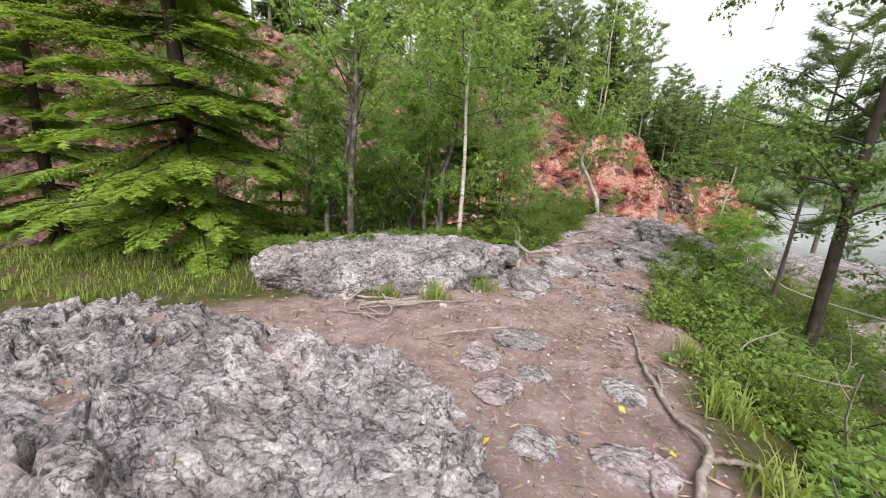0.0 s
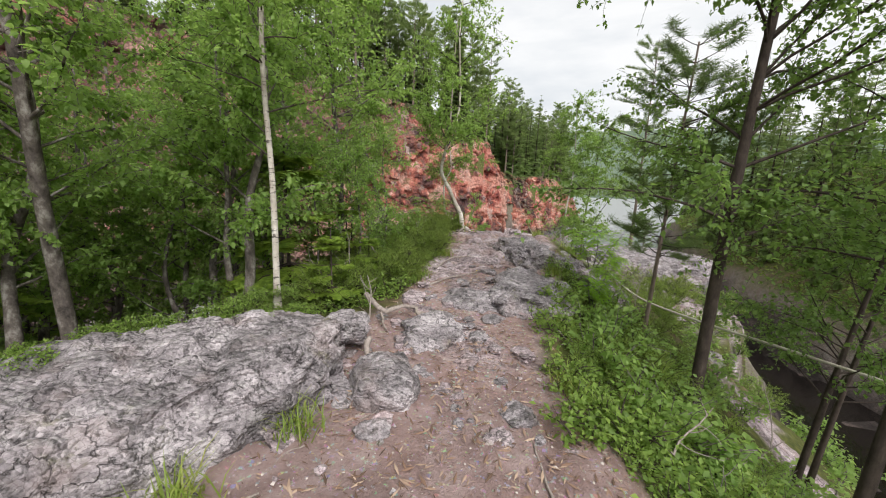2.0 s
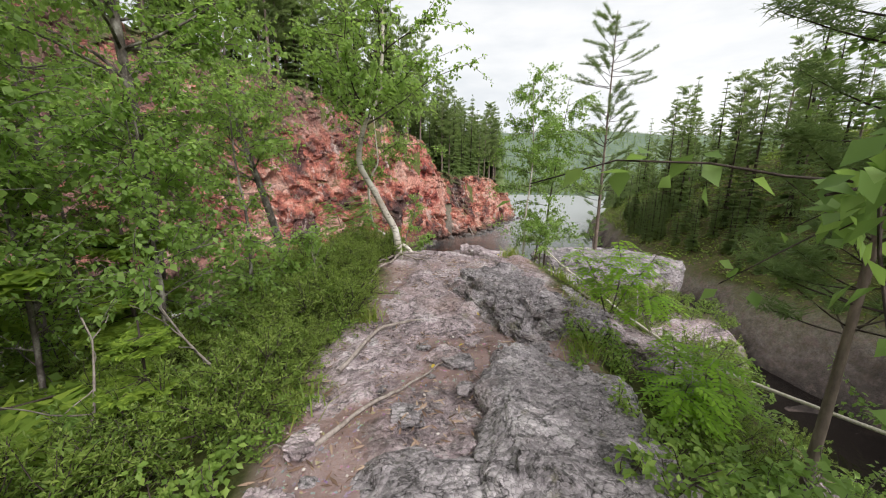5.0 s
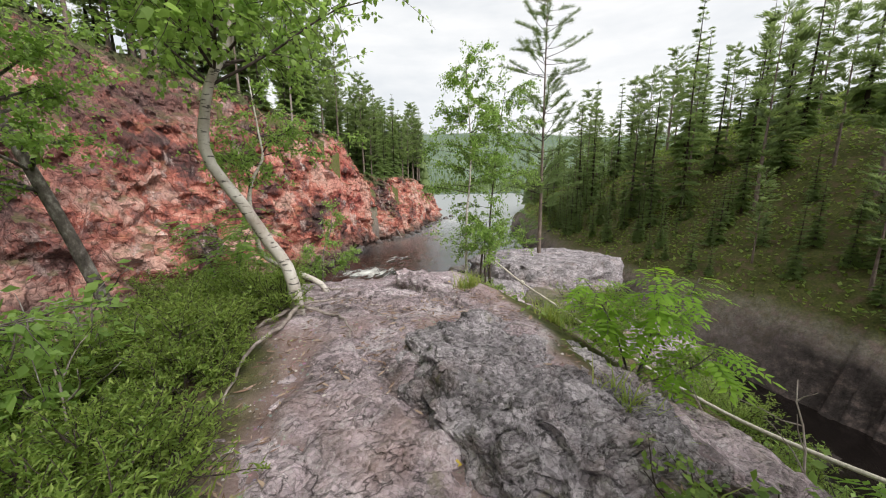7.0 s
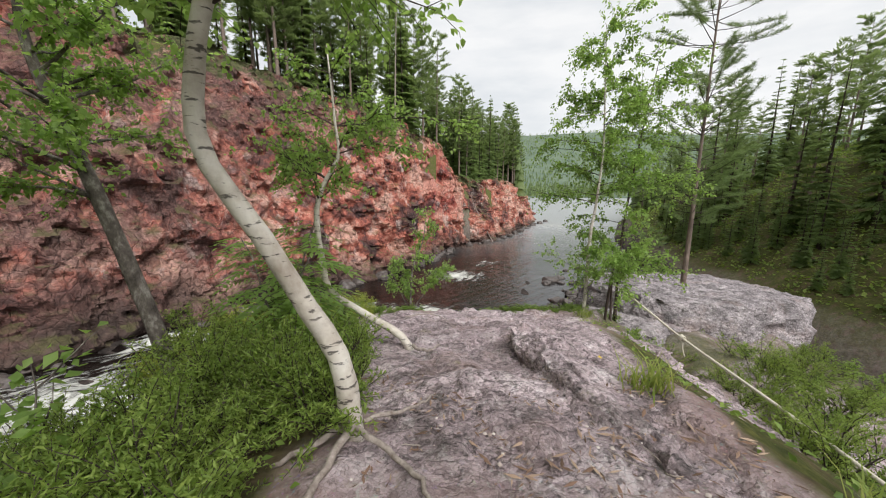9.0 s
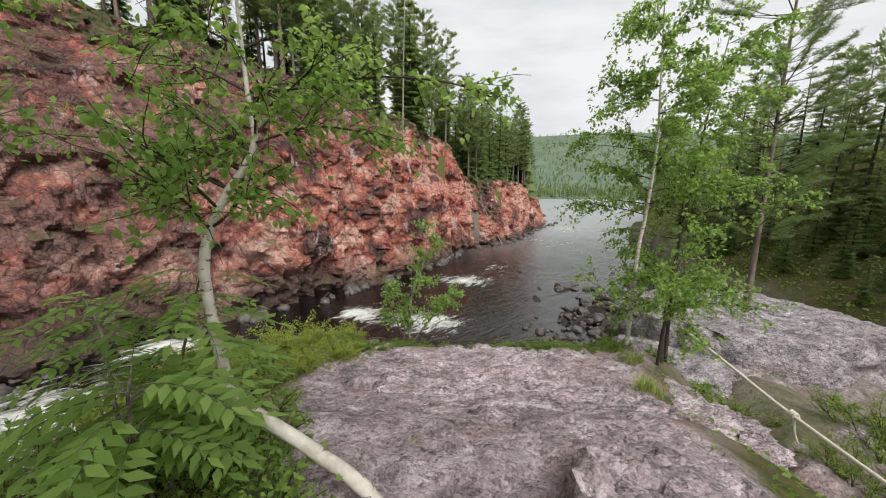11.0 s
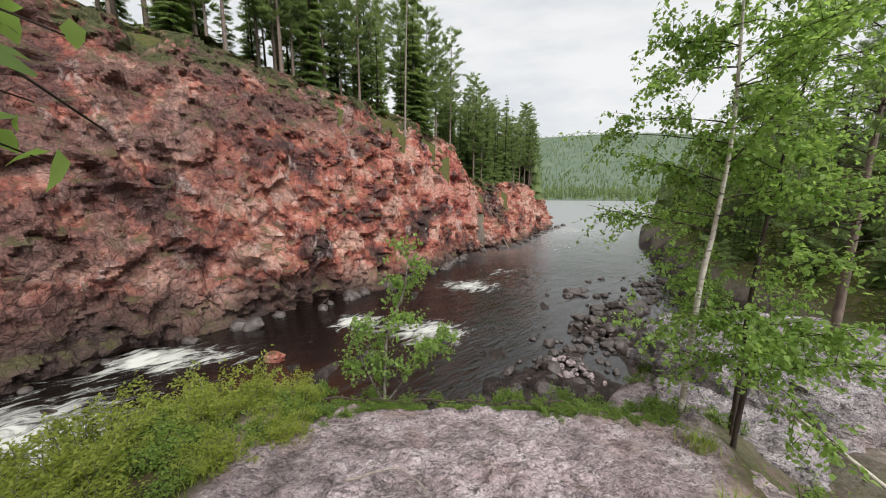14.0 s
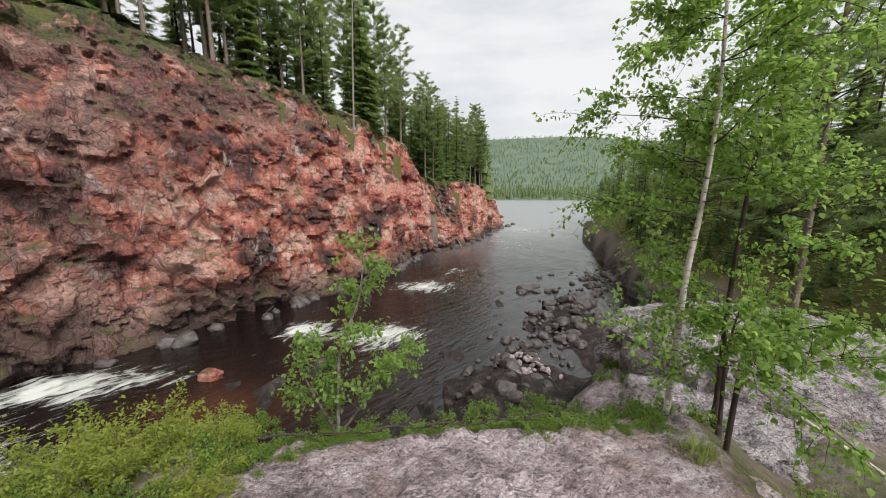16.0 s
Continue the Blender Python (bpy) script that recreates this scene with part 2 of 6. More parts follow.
        c = k.mix(k.math("MULTIPLY", gap, k.math("MULTIPLY", k.step(mid, 0.42, 0.58), amount)), c, (0.045, 0.028, 0.026))
    ledge = k.math("MULTIPLY", k.step(k.up(), 0.5, 0.78), k.step(k.noise(0.5, 7, 0.7), 0.44, 0.56))
    c = k.mix(k.math("MULTIPLY", ledge, 0.8), c, k.ramp(k.noise(3, 6, 0.7), (0.3, (0.05, 0.05, 0.02)), (0.7, (0.15, 0.14, 0.06))))
    turf = k.step(k.math("ADD", k.attr("turf"), k.math("MULTIPLY", k.math("SUBTRACT", k.noise(0.6, 7, 0.7), 0.5), 1.6)), 0.45, 0.6)
    c = k.mix(turf, c, k.ramp(k.noise(2.2, 6, 0.7), (0.3, (0.035, 0.045, 0.02)), (0.55, (0.10, 0.105, 0.045)), (0.8, (0.2, 0.17, 0.10))))
    k.color(c)
    h = k.math("ADD", k.noise(1.6, 12, 0.72), k.math("MULTIPLY", k.noise(6, 8, 0.7), 0.45))
    h = k.math("ADD", h, k.math("ADD", k.math("MULTIPLY", k.step(slab_edge, 0.0, 0.12), 0.5), k.math("MULTIPLY", k.step(chunk_edge, 0.0, 0.10), 0.3)))
    h = k.math("ADD", h, k.math("MULTIPLY", grey_of(chunk), 0.35))
    k.bump(h, 1.0, 0.3)
    return k.m


M_CLIFF = cliff_material()


def water_material():
    k = Mat("dark_river_water", 0.06, 0.8)
    foam_a = k.attr("foam")
    flow = k.node("ShaderNodeMapping", Rotation=(0, 0, radians(40)), Scale=(3.4, 1.0, 1.0))
    flow.vector_type = "TEXTURE"
    k.link(k.pos, flow.inputs["Vector"])
    streak = k.noise(1.5, 9, 0.72, flow.outputs[0], 0.8)
    foam = k.step(k.math("ADD", k.math("MULTIPLY", foam_a, 0.36), streak), 0.68, 0.84)
    foam = k.math("MULTIPLY", foam, k.step(foam_a, 0.03, 0.15))
    shallow = k.attr("shallow")
    deep = k.mix(shallow, (0.006, 0.0045, 0.004), (0.11, 0.042, 0.018))
    # Far water's base painted pale grey to stand in for reflected sky.
    deep = k.mix(k.step(k.attr("chop_sheen"), 0.10, 0.28), deep, (0.27, 0.28, 0.285))
    k.color(k.mix(foam, deep, (0.62, 0.63, 0.58)))
    k.link(k.math("ADD", k.math("MULTIPLY", foam, 0.6), k.attr("chop_sheen")), k.b.inputs["Roughness"])
    k.b.inputs["IOR"].default_value = 1.5
    rip = k.math("ADD", k.noise(1.3, 5, 0.6, flow.outputs[0], 0.6), k.math("MULTIPLY", k.noise(3.2, 2, 0.5, flow.outputs[0]), 0.3))
    n = k.node("ShaderNodeBump", Distance=0.22)
    k.link(k.math("ADD", k.math("MULTIPLY", k.attr("rough"), 0.5), 0.13), n.inputs["Strength"])
    k.link(k.math("ADD", rip, k.math("MULTIPLY", foam, 0.5)), n.inputs["Height"])
    k.link(n.outputs[0], k.b.inputs["Normal"])
    return k.m


M_WATER = water_material()


def leaf_material(name, lo, mid, hi, trans=0.4, rough=0.55):
    k = Mat(name, rough, 0.35)
    r = k.geo.outputs["Random Per Island"]
    c = k.ramp(r, (0.0, lo), (0.5, mid), (1.0, hi))
    patch = k.noise(1.2, 4, 0.6)
    c = k.mix(k.math("MULTIPLY", k.step(patch, 0.4, 0.7), 0.35), c, hi)
    k.color(c)
    out = k.t.nodes["Material Output"]
    tr = k.node("ShaderNodeBsdfTranslucent")
    k.link(k.mix(0.5, c, (hi[0] * 1.5, hi[1] * 1.5, hi[2])), tr.inputs["Color"])
    mx = k.node("ShaderNodeMixShader")
    mx.inputs[0].default_value = trans
    k.link(k.b.outputs[0], mx.inputs[1])
    k.link(tr.outputs[0], mx.inputs[2])
    k.link(mx.outputs[0], out.inputs["Surface"])
    return k.m


M_BIRCH_LEAF = leaf_material("birch_leaves", (0.14, 0.23, 0.055), (0.22, 0.345, 0.09), (0.335, 0.475, 0.14), 0.6)
M_ALDER_LEAF = leaf_material("alder_leaves", (0.08, 0.145, 0.034), (0.135, 0.23, 0.055), (0.22, 0.33, 0.09), 0.5)
M_ROWAN_LEAF = leaf_material("rowan_leaves", (0.13, 0.25, 0.02), (0.2, 0.36, 0.03), (0.28, 0.46, 0.045), 0.5)
M_BERRY_LEAF = leaf_material("bilberry_leaves", (0.085, 0.15, 0.028), (0.155, 0.25, 0.046), (0.255, 0.355, 0.075), 0.42)
M_LINGON_LEAF = leaf_material("willow_leaves", (0.14, 0.20, 0.025), (0.25, 0.31, 0.045), (0.36, 0.40, 0.08), 0.42)
M_JUNIPER = leaf_material("juniper_needles", (0.085, 0.155, 0.022), (0.17, 0.255, 0.05), (0.285, 0.365, 0.085), 0.45)
M_SPRUCE = leaf_material("spruce_needles", (0.08, 0.135, 0.022), (0.16, 0.25, 0.035), (0.30, 0.40, 0.06), 0.4)
M_PINE = leaf_material("pine_needles", (0.085, 0.14, 0.055), (0.15, 0.215, 0.085), (0.22, 0.30, 0.12), 0.45)
# Pine needles again for far woods, with haze mixed into the colour.
M_HAZEPINE = leaf_material("hazed_pine_needles", (0.10, 0.145, 0.07), (0.175, 0.235, 0.10), (0.25, 0.325, 0.14), 0.55)
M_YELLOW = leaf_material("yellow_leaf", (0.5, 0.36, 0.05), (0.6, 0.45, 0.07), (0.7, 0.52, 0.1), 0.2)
# Spruce needles again for far trees, with haze mixed into the colour.
M_HAZESPRUCE = leaf_material("hazed_spruce_needles", (0.085, 0.135, 0.052), (0.16, 0.23, 0.082), (0.25, 0.335, 0.125), 0.55)
M_GRASS = leaf_material("grass_blades", (0.12, 0.20, 0.03), (0.19, 0.29, 0.045), (0.36, 0.38, 0.11), 0.42)


def bark(name, kind):
    k = Mat(name, 0.85, 0.2)
    if kind == "birch":
        c = k.ramp(k.noise(6, 5, 0.6), (0.3, (0.36, 0.30, 0.25)), (0.55, (0.60, 0.55, 0.49)), (0.8, (0.76, 0.73, 0.68)))
        mark = k.step(k.noise(9, 4, 0.6, k.stretch(1.0, 1.0, 4.5)), 0.58, 0.62)
        c = k.mix(k.math("MULTIPLY", mark, 0.85), c, (0.05, 0.042, 0.038))
        c = k.mix(k.math("MULTIPLY", k.step(k.noise(2.5, 6, 0.7), 0.55, 0.7), 0.5), c, (0.30, 0.25, 0.21))
    elif kind == "old_birch":
        c = k.ramp(k.noise(9, 7, 0.7, k.stretch(1, 1, 0.6)), (0.35, (0.05, 0.042, 0.038)), (0.52, (0.16, 0.135, 0.12)), (0.72, (0.50, 0.47, 0.43)))
    elif kind == "dark":
        c = k.ramp(k.noise(14, 8, 0.7, k.stretch(1, 1, 0.35)), (0.3, (0.028, 0.021, 0.018)), (0.6, (0.085, 0.065, 0.055)), (0.8, (0.17, 0.14, 0.12)))
    elif kind == "pine":
        c = k.ramp(k.noise(10, 8, 0.7, k.stretch(1, 1, 0.35)), (0.3, (0.09, 0.07, 0.06)), (0.6, (0.24, 0.185, 0.155)), (0.8, (0.38, 0.31, 0.26)))
    else:
        c = k.ramp(k.noise(22, 8, 0.7, k.stretch(1, 1, 0.5)), (0.3, (0.16, 0.125, 0.105)), (0.6, (0.36, 0.31, 0.28)), (0.8, (0.55, 0.51, 0.47)))
    k.color(c)
    k.bump(k.noise(30, 8, 0.7, k.stretch(1, 1, 0.4)), 0.8, 0.012)
    return k.m


M_BIRCH, M_OLD, M_DARK, M_PINEBARK, M_ROOT = (bark(n, q) for n, q in (("white_birch_bark", "birch"), ("old_birch_bark", "old_birch"), ("dark_bark", "dark"), ("pine_bark", "pine"), ("weathered_root_wood", "root")))


def rope_material():
    k = Mat("rope_fibre", 0.9, 0.1)
    k.color(k.ramp(k.noise(60, 4, 0.6), (0.3, (0.42, 0.38, 0.30)), (0.7, (0.70, 0.66, 0.57))))
    k.bump(k.noise(160, 3, 0.5), 0.5, 0.004)
    return k.m


M_ROPE = rope_material()


def scatter_material(name, *stops):
    k = Mat(name, 0.9, 0.2)
    k.color(k.ramp(k.geo.outputs["Random Per Island"], *stops))
    return k.m


M_GRIT = scatter_material("pale_grit", (0.0, (0.16, 0.12, 0.105)), (0.5, (0.34, 0.27, 0.24)), (1.0, (0.58, 0.52, 0.48)))
M_CHIP = scatter_material("needle_litter", (0.0, (0.09, 0.058, 0.042)), (0.5, (0.21, 0.13, 0.092)), (1.0, (0.42, 0.31, 0.23)))

# ---- noise on arrays ----


def hash01(ix, iy, iz, seed):
    h = (ix.astype(np.int64) * 374761393 + iy.astype(np.int64) * 668265263 + iz.astype(np.int64) * 2147483647 + seed * 974634777) & 0xFFFFFFFF
    h = ((h ^ (h >> 13)) * 1274126177) & 0xFFFFFFFF
    h = ((h ^ (h >> 16)) * 2246822519) & 0xFFFFFFFF
    return ((h ^ (h >> 15)) & 0xFFFFFF) / float(0xFFFFFF)


def vnoise(x, y, z, seed=0):
    ix, iy, iz = np.floor(x), np.floor(y), np.floor(z)
    fx, fy, fz = (q * q * (3 - 2 * q) for q in (x - ix, y - iy, z - iz))
    total = 0.0
    for dx in (0, 1):
        for dy in (0, 1):
            for dz in (0, 1):
                w = (fx if dx else 1 - fx) * (fy if dy else 1 - fy) * (fz if dz else 1 - fz)
                total = total + w * hash01(ix + dx, iy + dy, iz + dz, seed)
    return total * 2 - 1


def fbm(x, y, z, octaves=4, seed=0, gain=0.5):
    total, amp = 0.0, 1.0
    for o in range(octaves):
        total = total + amp * vnoise(x, y, z, seed + o)
        x, y, z, amp = x * 2.03 + 5.1, y * 2.03 + 1.7, z * 2.03 + 9.2, amp * gain
    return total


def blocks(x, y, z, seed=0):
    """Broken rock: one height for each random cell, and the distance to its border."""
    ix, iy, iz = np.floor(x), np.floor(y), np.floor(z)
    best = np.full(x.shape, 9.0)
    second = np.full(x.shape, 9.0)
    tone = np.zeros(x.shape)
    for dx in (-1, 0, 1):
        for dy in (-1, 0, 1):
            for dz in (-1, 0, 1):
                cx, cy, cz = ix + dx, iy + dy, iz + dz
                px, py, pz = cx + hash01(cx, cy, cz, seed), cy + hash01(cx, cy, cz, seed + 1), cz + hash01(cx, cy, cz, seed + 2)
                ux, uy, uz = x - px, y - py, z - pz
                d = np.sqrt(ux * ux + uy * uy + uz * uz)
                v = hash01(cx, cy, cz, seed + 3) * 2 - 1
                v = v + 0.9 * (ux * (hash01(cx, cy, cz, seed + 4) - 0.5) + uy * (hash01(cx, cy, cz, seed + 5) - 0.5) + uz * (hash01(cx, cy, cz, seed + 6) - 0.5)) * 2
                near = d < best
                second = np.where(near, best, np.minimum(second, d))
                tone = np.where(near, v, tone)
                best = np.where(near, d, best)
    return tone, second - best


def smooth(a, b, x):
    q = np.clip((x - a) / (b - a), 0, 1)
    return q * q * (3 - 2 * q)


# ---- mesh helpers ----


def mesh_of(name, verts, faces, material, shade=True, **attributes):
    """A mesh from arrays; faces are rows of three or four indices."""
    verts, faces = np.asarray(verts, np.float32), np.asarray(faces, np.int32)
    me = bpy.data.meshes.new(name)
    me.vertices.add(len(verts))
    me.vertices.foreach_set("co", verts.ravel())
    n, k = faces.shape
    me.loops.add(n * k)
    me.loops.foreach_set("vertex_index", faces.ravel())
    me.polygons.add(n)
    me.polygons.foreach_set("loop_start", np.arange(0, n * k, k, dtype=np.int32))
    if shade:
        me.polygons.foreach_set("use_smooth", np.ones(n, bool))
    me.update(calc_edges=True)
    me.validate()
    for key, values in attributes.items():
        me.attributes.new(key, "FLOAT", "POINT").data.foreach_set("value", np.asarray(values, np.float32).ravel())
    me.materials.append(material)
    return me


def part(name, me, parent=None, label=""):
    ob = new(name, me)
    if parent is not None:
        ob.parent = parent
    return tagged(ob, label)


def thing(name, label, category, at=(0, 0, 0), group="", kind=""):
    ob = new(name)
    ob.empty_display_size = 0.2
    ob.location = at
    return tagged(ob, label, category, group, kind)


def grid_faces(nu, nv):
    a = np.arange((nu - 1) * nv).reshape(nu - 1, nv)[:, :-1].ravel()
    return np.stack([a, a + nv, a + nv + 1, a + 1], 1)


class Bag:
    """Collects vertices and triangles."""

    def __init__(self):
        self.v, self.f, self.n = [], [], 0

    def add(self, verts, faces):
        verts = np.asarray(verts, float).reshape(-1, 3)
        self.v.append(verts)
        self.f.append(np.asarray(faces, int) + self.n)
        self.n += len(verts)

    def mesh(self, name, material, shade=True):
        return mesh_of(name, np.concatenate(self.v), np.concatenate(self.f), material, shade)


def spline(points, n):
    """A smooth line through points, in n steps."""
    p = np.asarray(points, float)
    p = np.vstack([2 * p[0] - p[1], p, 2 * p[-1] - p[-2]])
    out = []
    seg = len(p) - 3
    for k in range(n + 1):
        u = min(k / n * seg, seg - 1e-6)
        i = int(u)
        q = u - i
        a, b, c, d = p[i], p[i + 1], p[i + 2], p[i + 3]
        out.append(0.5 * (2 * b + (c - a) * q + (2 * a - 5 * b + 4 * c - d) * q * q + (3 * b - a - 3 * c + d) * q ** 3))
    return np.array(out)


def tube(bag, line, r0, r1, sides=8, rng=None, wobble=0.0, power=1.0):
    """A tapered round limb along a line, as triangles."""
    line = np.asarray(line, float)
    n = len(line)
    t = np.gradient(line, axis=0)
    t /= np.linalg.norm(t, axis=1)[:, None] + 1e-9
    ref = np.array([0.31, 0.87, 0.38]) if abs(t[0] @ np.array([0.31, 0.87, 0.38])) < 0.9 else np.array([1.0, 0, 0])
    s = np.cross(t, ref)
    s /= np.linalg.norm(s, axis=1)[:, None] + 1e-9
    u = np.cross(t, s)
    r = r1 + (r0 - r1) * (1 - np.linspace(0, 1, n)) ** power
    ang = np.linspace(0, 2 * np.pi, sides, endpoint=False)
    ring = s[:, None, :] * np.cos(ang)[None, :, None] + u[:, None, :] * np.sin(ang)[None, :, None]
    rr = r[:, None]
    if rng is not None and wobble:
        rr = rr * (1 + wobble * (rng.random((n, sides)) - 0.5))
    v = line[:, None, :] + ring * (rr[..., None] if rr.ndim == 2 else rr)
    f = []
    a = np.arange(n - 1)[:, None] * sides + np.arange(sides)[None]
    b = np.arange(n - 1)[:, None] * sides + (np.arange(sides)[None] + 1) % sides
    f = np.concatenate([np.stack([a, b, b + sides], -1).reshape(-1, 3), np.stack([a, b + sides, a + sides], -1).reshape(-1, 3)])
    cap = np.stack([np.full(sides - 2, (n - 1) * sides), (n - 1) * sides + np.arange(1, sides - 1), (n - 1) * sides + np.arange(2, sides)], 1)
    bag.add(v.reshape(-1, 3), np.vstack([f, cap]))


def leaves(centres, size, rng, droop=0.5, shape=0.62, fine=False):
    """Pointed leaves folded along the midrib, hanging at random from the centres: arrays of vertices and triangles."""
    c = np.asarray(centres, float)
    n = len(c)
    az = rng.random(n) * 2 * np.pi
    el = -droop + (rng.random(n) - 0.5) * 1.5
    d = np.stack([np.cos(az) * np.cos(el), np.sin(az) * np.cos(el), np.sin(el)], 1)
    up = np.array([0, 0, 1.0]) + (rng.random((n, 3)) - 0.5) * 1.3
    s = np.cross(d, up)
    s /= np.linalg.norm(s, axis=1)[:, None] + 1e-9
    w = np.cross(s, d)
    L = (size * (0.65 + 0.7 * rng.random(n)))[:, None]
    W = L * shape * 0.5
    p0 = c
    p1 = c + d * L * 0.32 + s * W + w * L * 0.08
    p2 = c + d * L * 0.32 - s * W + w * L * 0.08
    if not fine:
        p1, p2 = p1 + d * L * 0.12, p2 + d * L * 0.12
        v = np.stack([p0, p1, p2, c + d * L - w * L * 0.08], 1).reshape(-1, 3)
        f = (np.arange(n)[:, None, None] * 4 + np.array([[0, 1, 3], [0, 3, 2]])[None]).reshape(-1, 3)
        return v, f
    p3 = c + d * L * 0.7 + s * W * 0.66 + w * L * 0.03
    p4 = c + d * L * 0.7 - s * W * 0.66 + w * L * 0.03
    p5 = c + d * L * 1.0 - w * L * 0.1
    v = np.stack([p0, p1, p2, p3, p4, p5], 1).reshape(-1, 3)
    base = np.array([[0, 1, 2], [1, 3, 2], [2, 3, 4], [3, 5, 4]])
    f = (np.arange(n)[:, None, None] * 6 + base[None]).reshape(-1, 3)
    return v, f

# ---- the lie of the land ----
WATER = -11.0
# foot of the red cliff along the far bank: x, y, height of its top, set-back of its top
BANK = np.array([(-62, -60, 16, 15), (-48, -20, 17, 15), (-38, 8, 19, 15), (-32, 26, 19, 14), (-26.7, 36.4, 18.5, 13), (-23, 40.6, 18, 12),
                 (-17.5, 46.1, 17.6, 11), (-14.5, 50, 16.2, 10), (-8.5, 58, 14.4, 8), (-3.3, 66, 13.9, 7), (1.0, 76, 12.0, 6), (5.2, 83, 10.6, 5.5), (7.8, 86.4, 4.2, 5), (13, 90, 3.2, 6),
                 (24, 110, 4.2, 6), (36, 132, 1.6, 6), (39, 137, -0.5, 6), (37, 150, -1, 6), (20, 175, -3, 10), (-20, 260, -5, 20), (-120, 420, -7, 30)], float)



def along(poly, count):
    seg = np.linalg.norm(np.diff(poly[:, :2], axis=0), axis=1)
    s = np.r_[0, np.cumsum(seg)]
    return s, np.stack([np.interp(count, s, poly[:, k]) for k in range(poly.shape[1])], 1)


def bank_side(x, y):
    """How far a place lies behind the cliff's foot (negative: on the river's side), with the top's height and set-back there."""
    best = np.full(x.shape, 1e9)
    side, top, back = np.zeros(x.shape), np.zeros(x.shape), np.zeros(x.shape)
    for a, b in zip(BANK[:-1], BANK[1:]):
        ex, ey = b[0] - a[0], b[1] - a[1]
        u = np.clip(((x - a[0]) * ex + (y - a[1]) * ey) / (ex * ex + ey * ey), 0, 1)
        qx, qy = x - a[0] - u * ex, y - a[1] - u * ey
        d = np.hypot(qx, qy)
        s = np.where(ex * qy - ey * qx > 0, d, -d)
        near = d < best
        best = np.where(near, d, best)
        side = np.where(near, s, side)
        top = np.where(near, a[2] + u * (b[2] - a[2]), top)
        back = np.where(near, a[3] + u * (b[3] - a[3]), back)
    return side, top, back


# water's edge of the wooded bank across the side channel
BANK_Y, BANK_X = [-60, 0, 30, 50, 65, 97, 170, 300, 520, 900], [30, 27, 25.5, 29, 35, 49, 94, 200, 420, 900]
Y_KNOT = [-30, -4, 0, 2.8, 5, 6.5, 8, 9.2, 10, 11.2, 12.2, 13.4, 14.2, 15, 17.2, 18, 19, 22, 26, 31, 40, 60]
CREST = [0.3, 0.05, 0.04, 0.0, -0.10, 0.02, 0.16, 0.28, 0.42, 0.42, 0.22, 0.10, -0.35, -0.78, -1.15, -2.0, -4.2, -8.0, -10.3, -11.4, -12, -13]
LEFT = [-14, -9, -8, -6, -2.6, -1.35, -1.1, -0.95, -0.85, -0.7, -0.9, -1.3, -1.7, -2.0, -2.4, -2.2, -2, -2, -1, 3, 8, 20]
RIGHT = [3, 1.6, 1.1, 0.75, 0.6, 0.7, 1.15, 1.4, 1.45, 1.45, 1.55, 1.75, 2.0, 2.5, 3.6, 4.5, 5, 6, 9, 13, 18, 30]


def bell(x, y, cx, cy, rx, ry):
    return np.exp(-((x - cx) / rx) ** 2 - ((y - cy) / ry) ** 2)


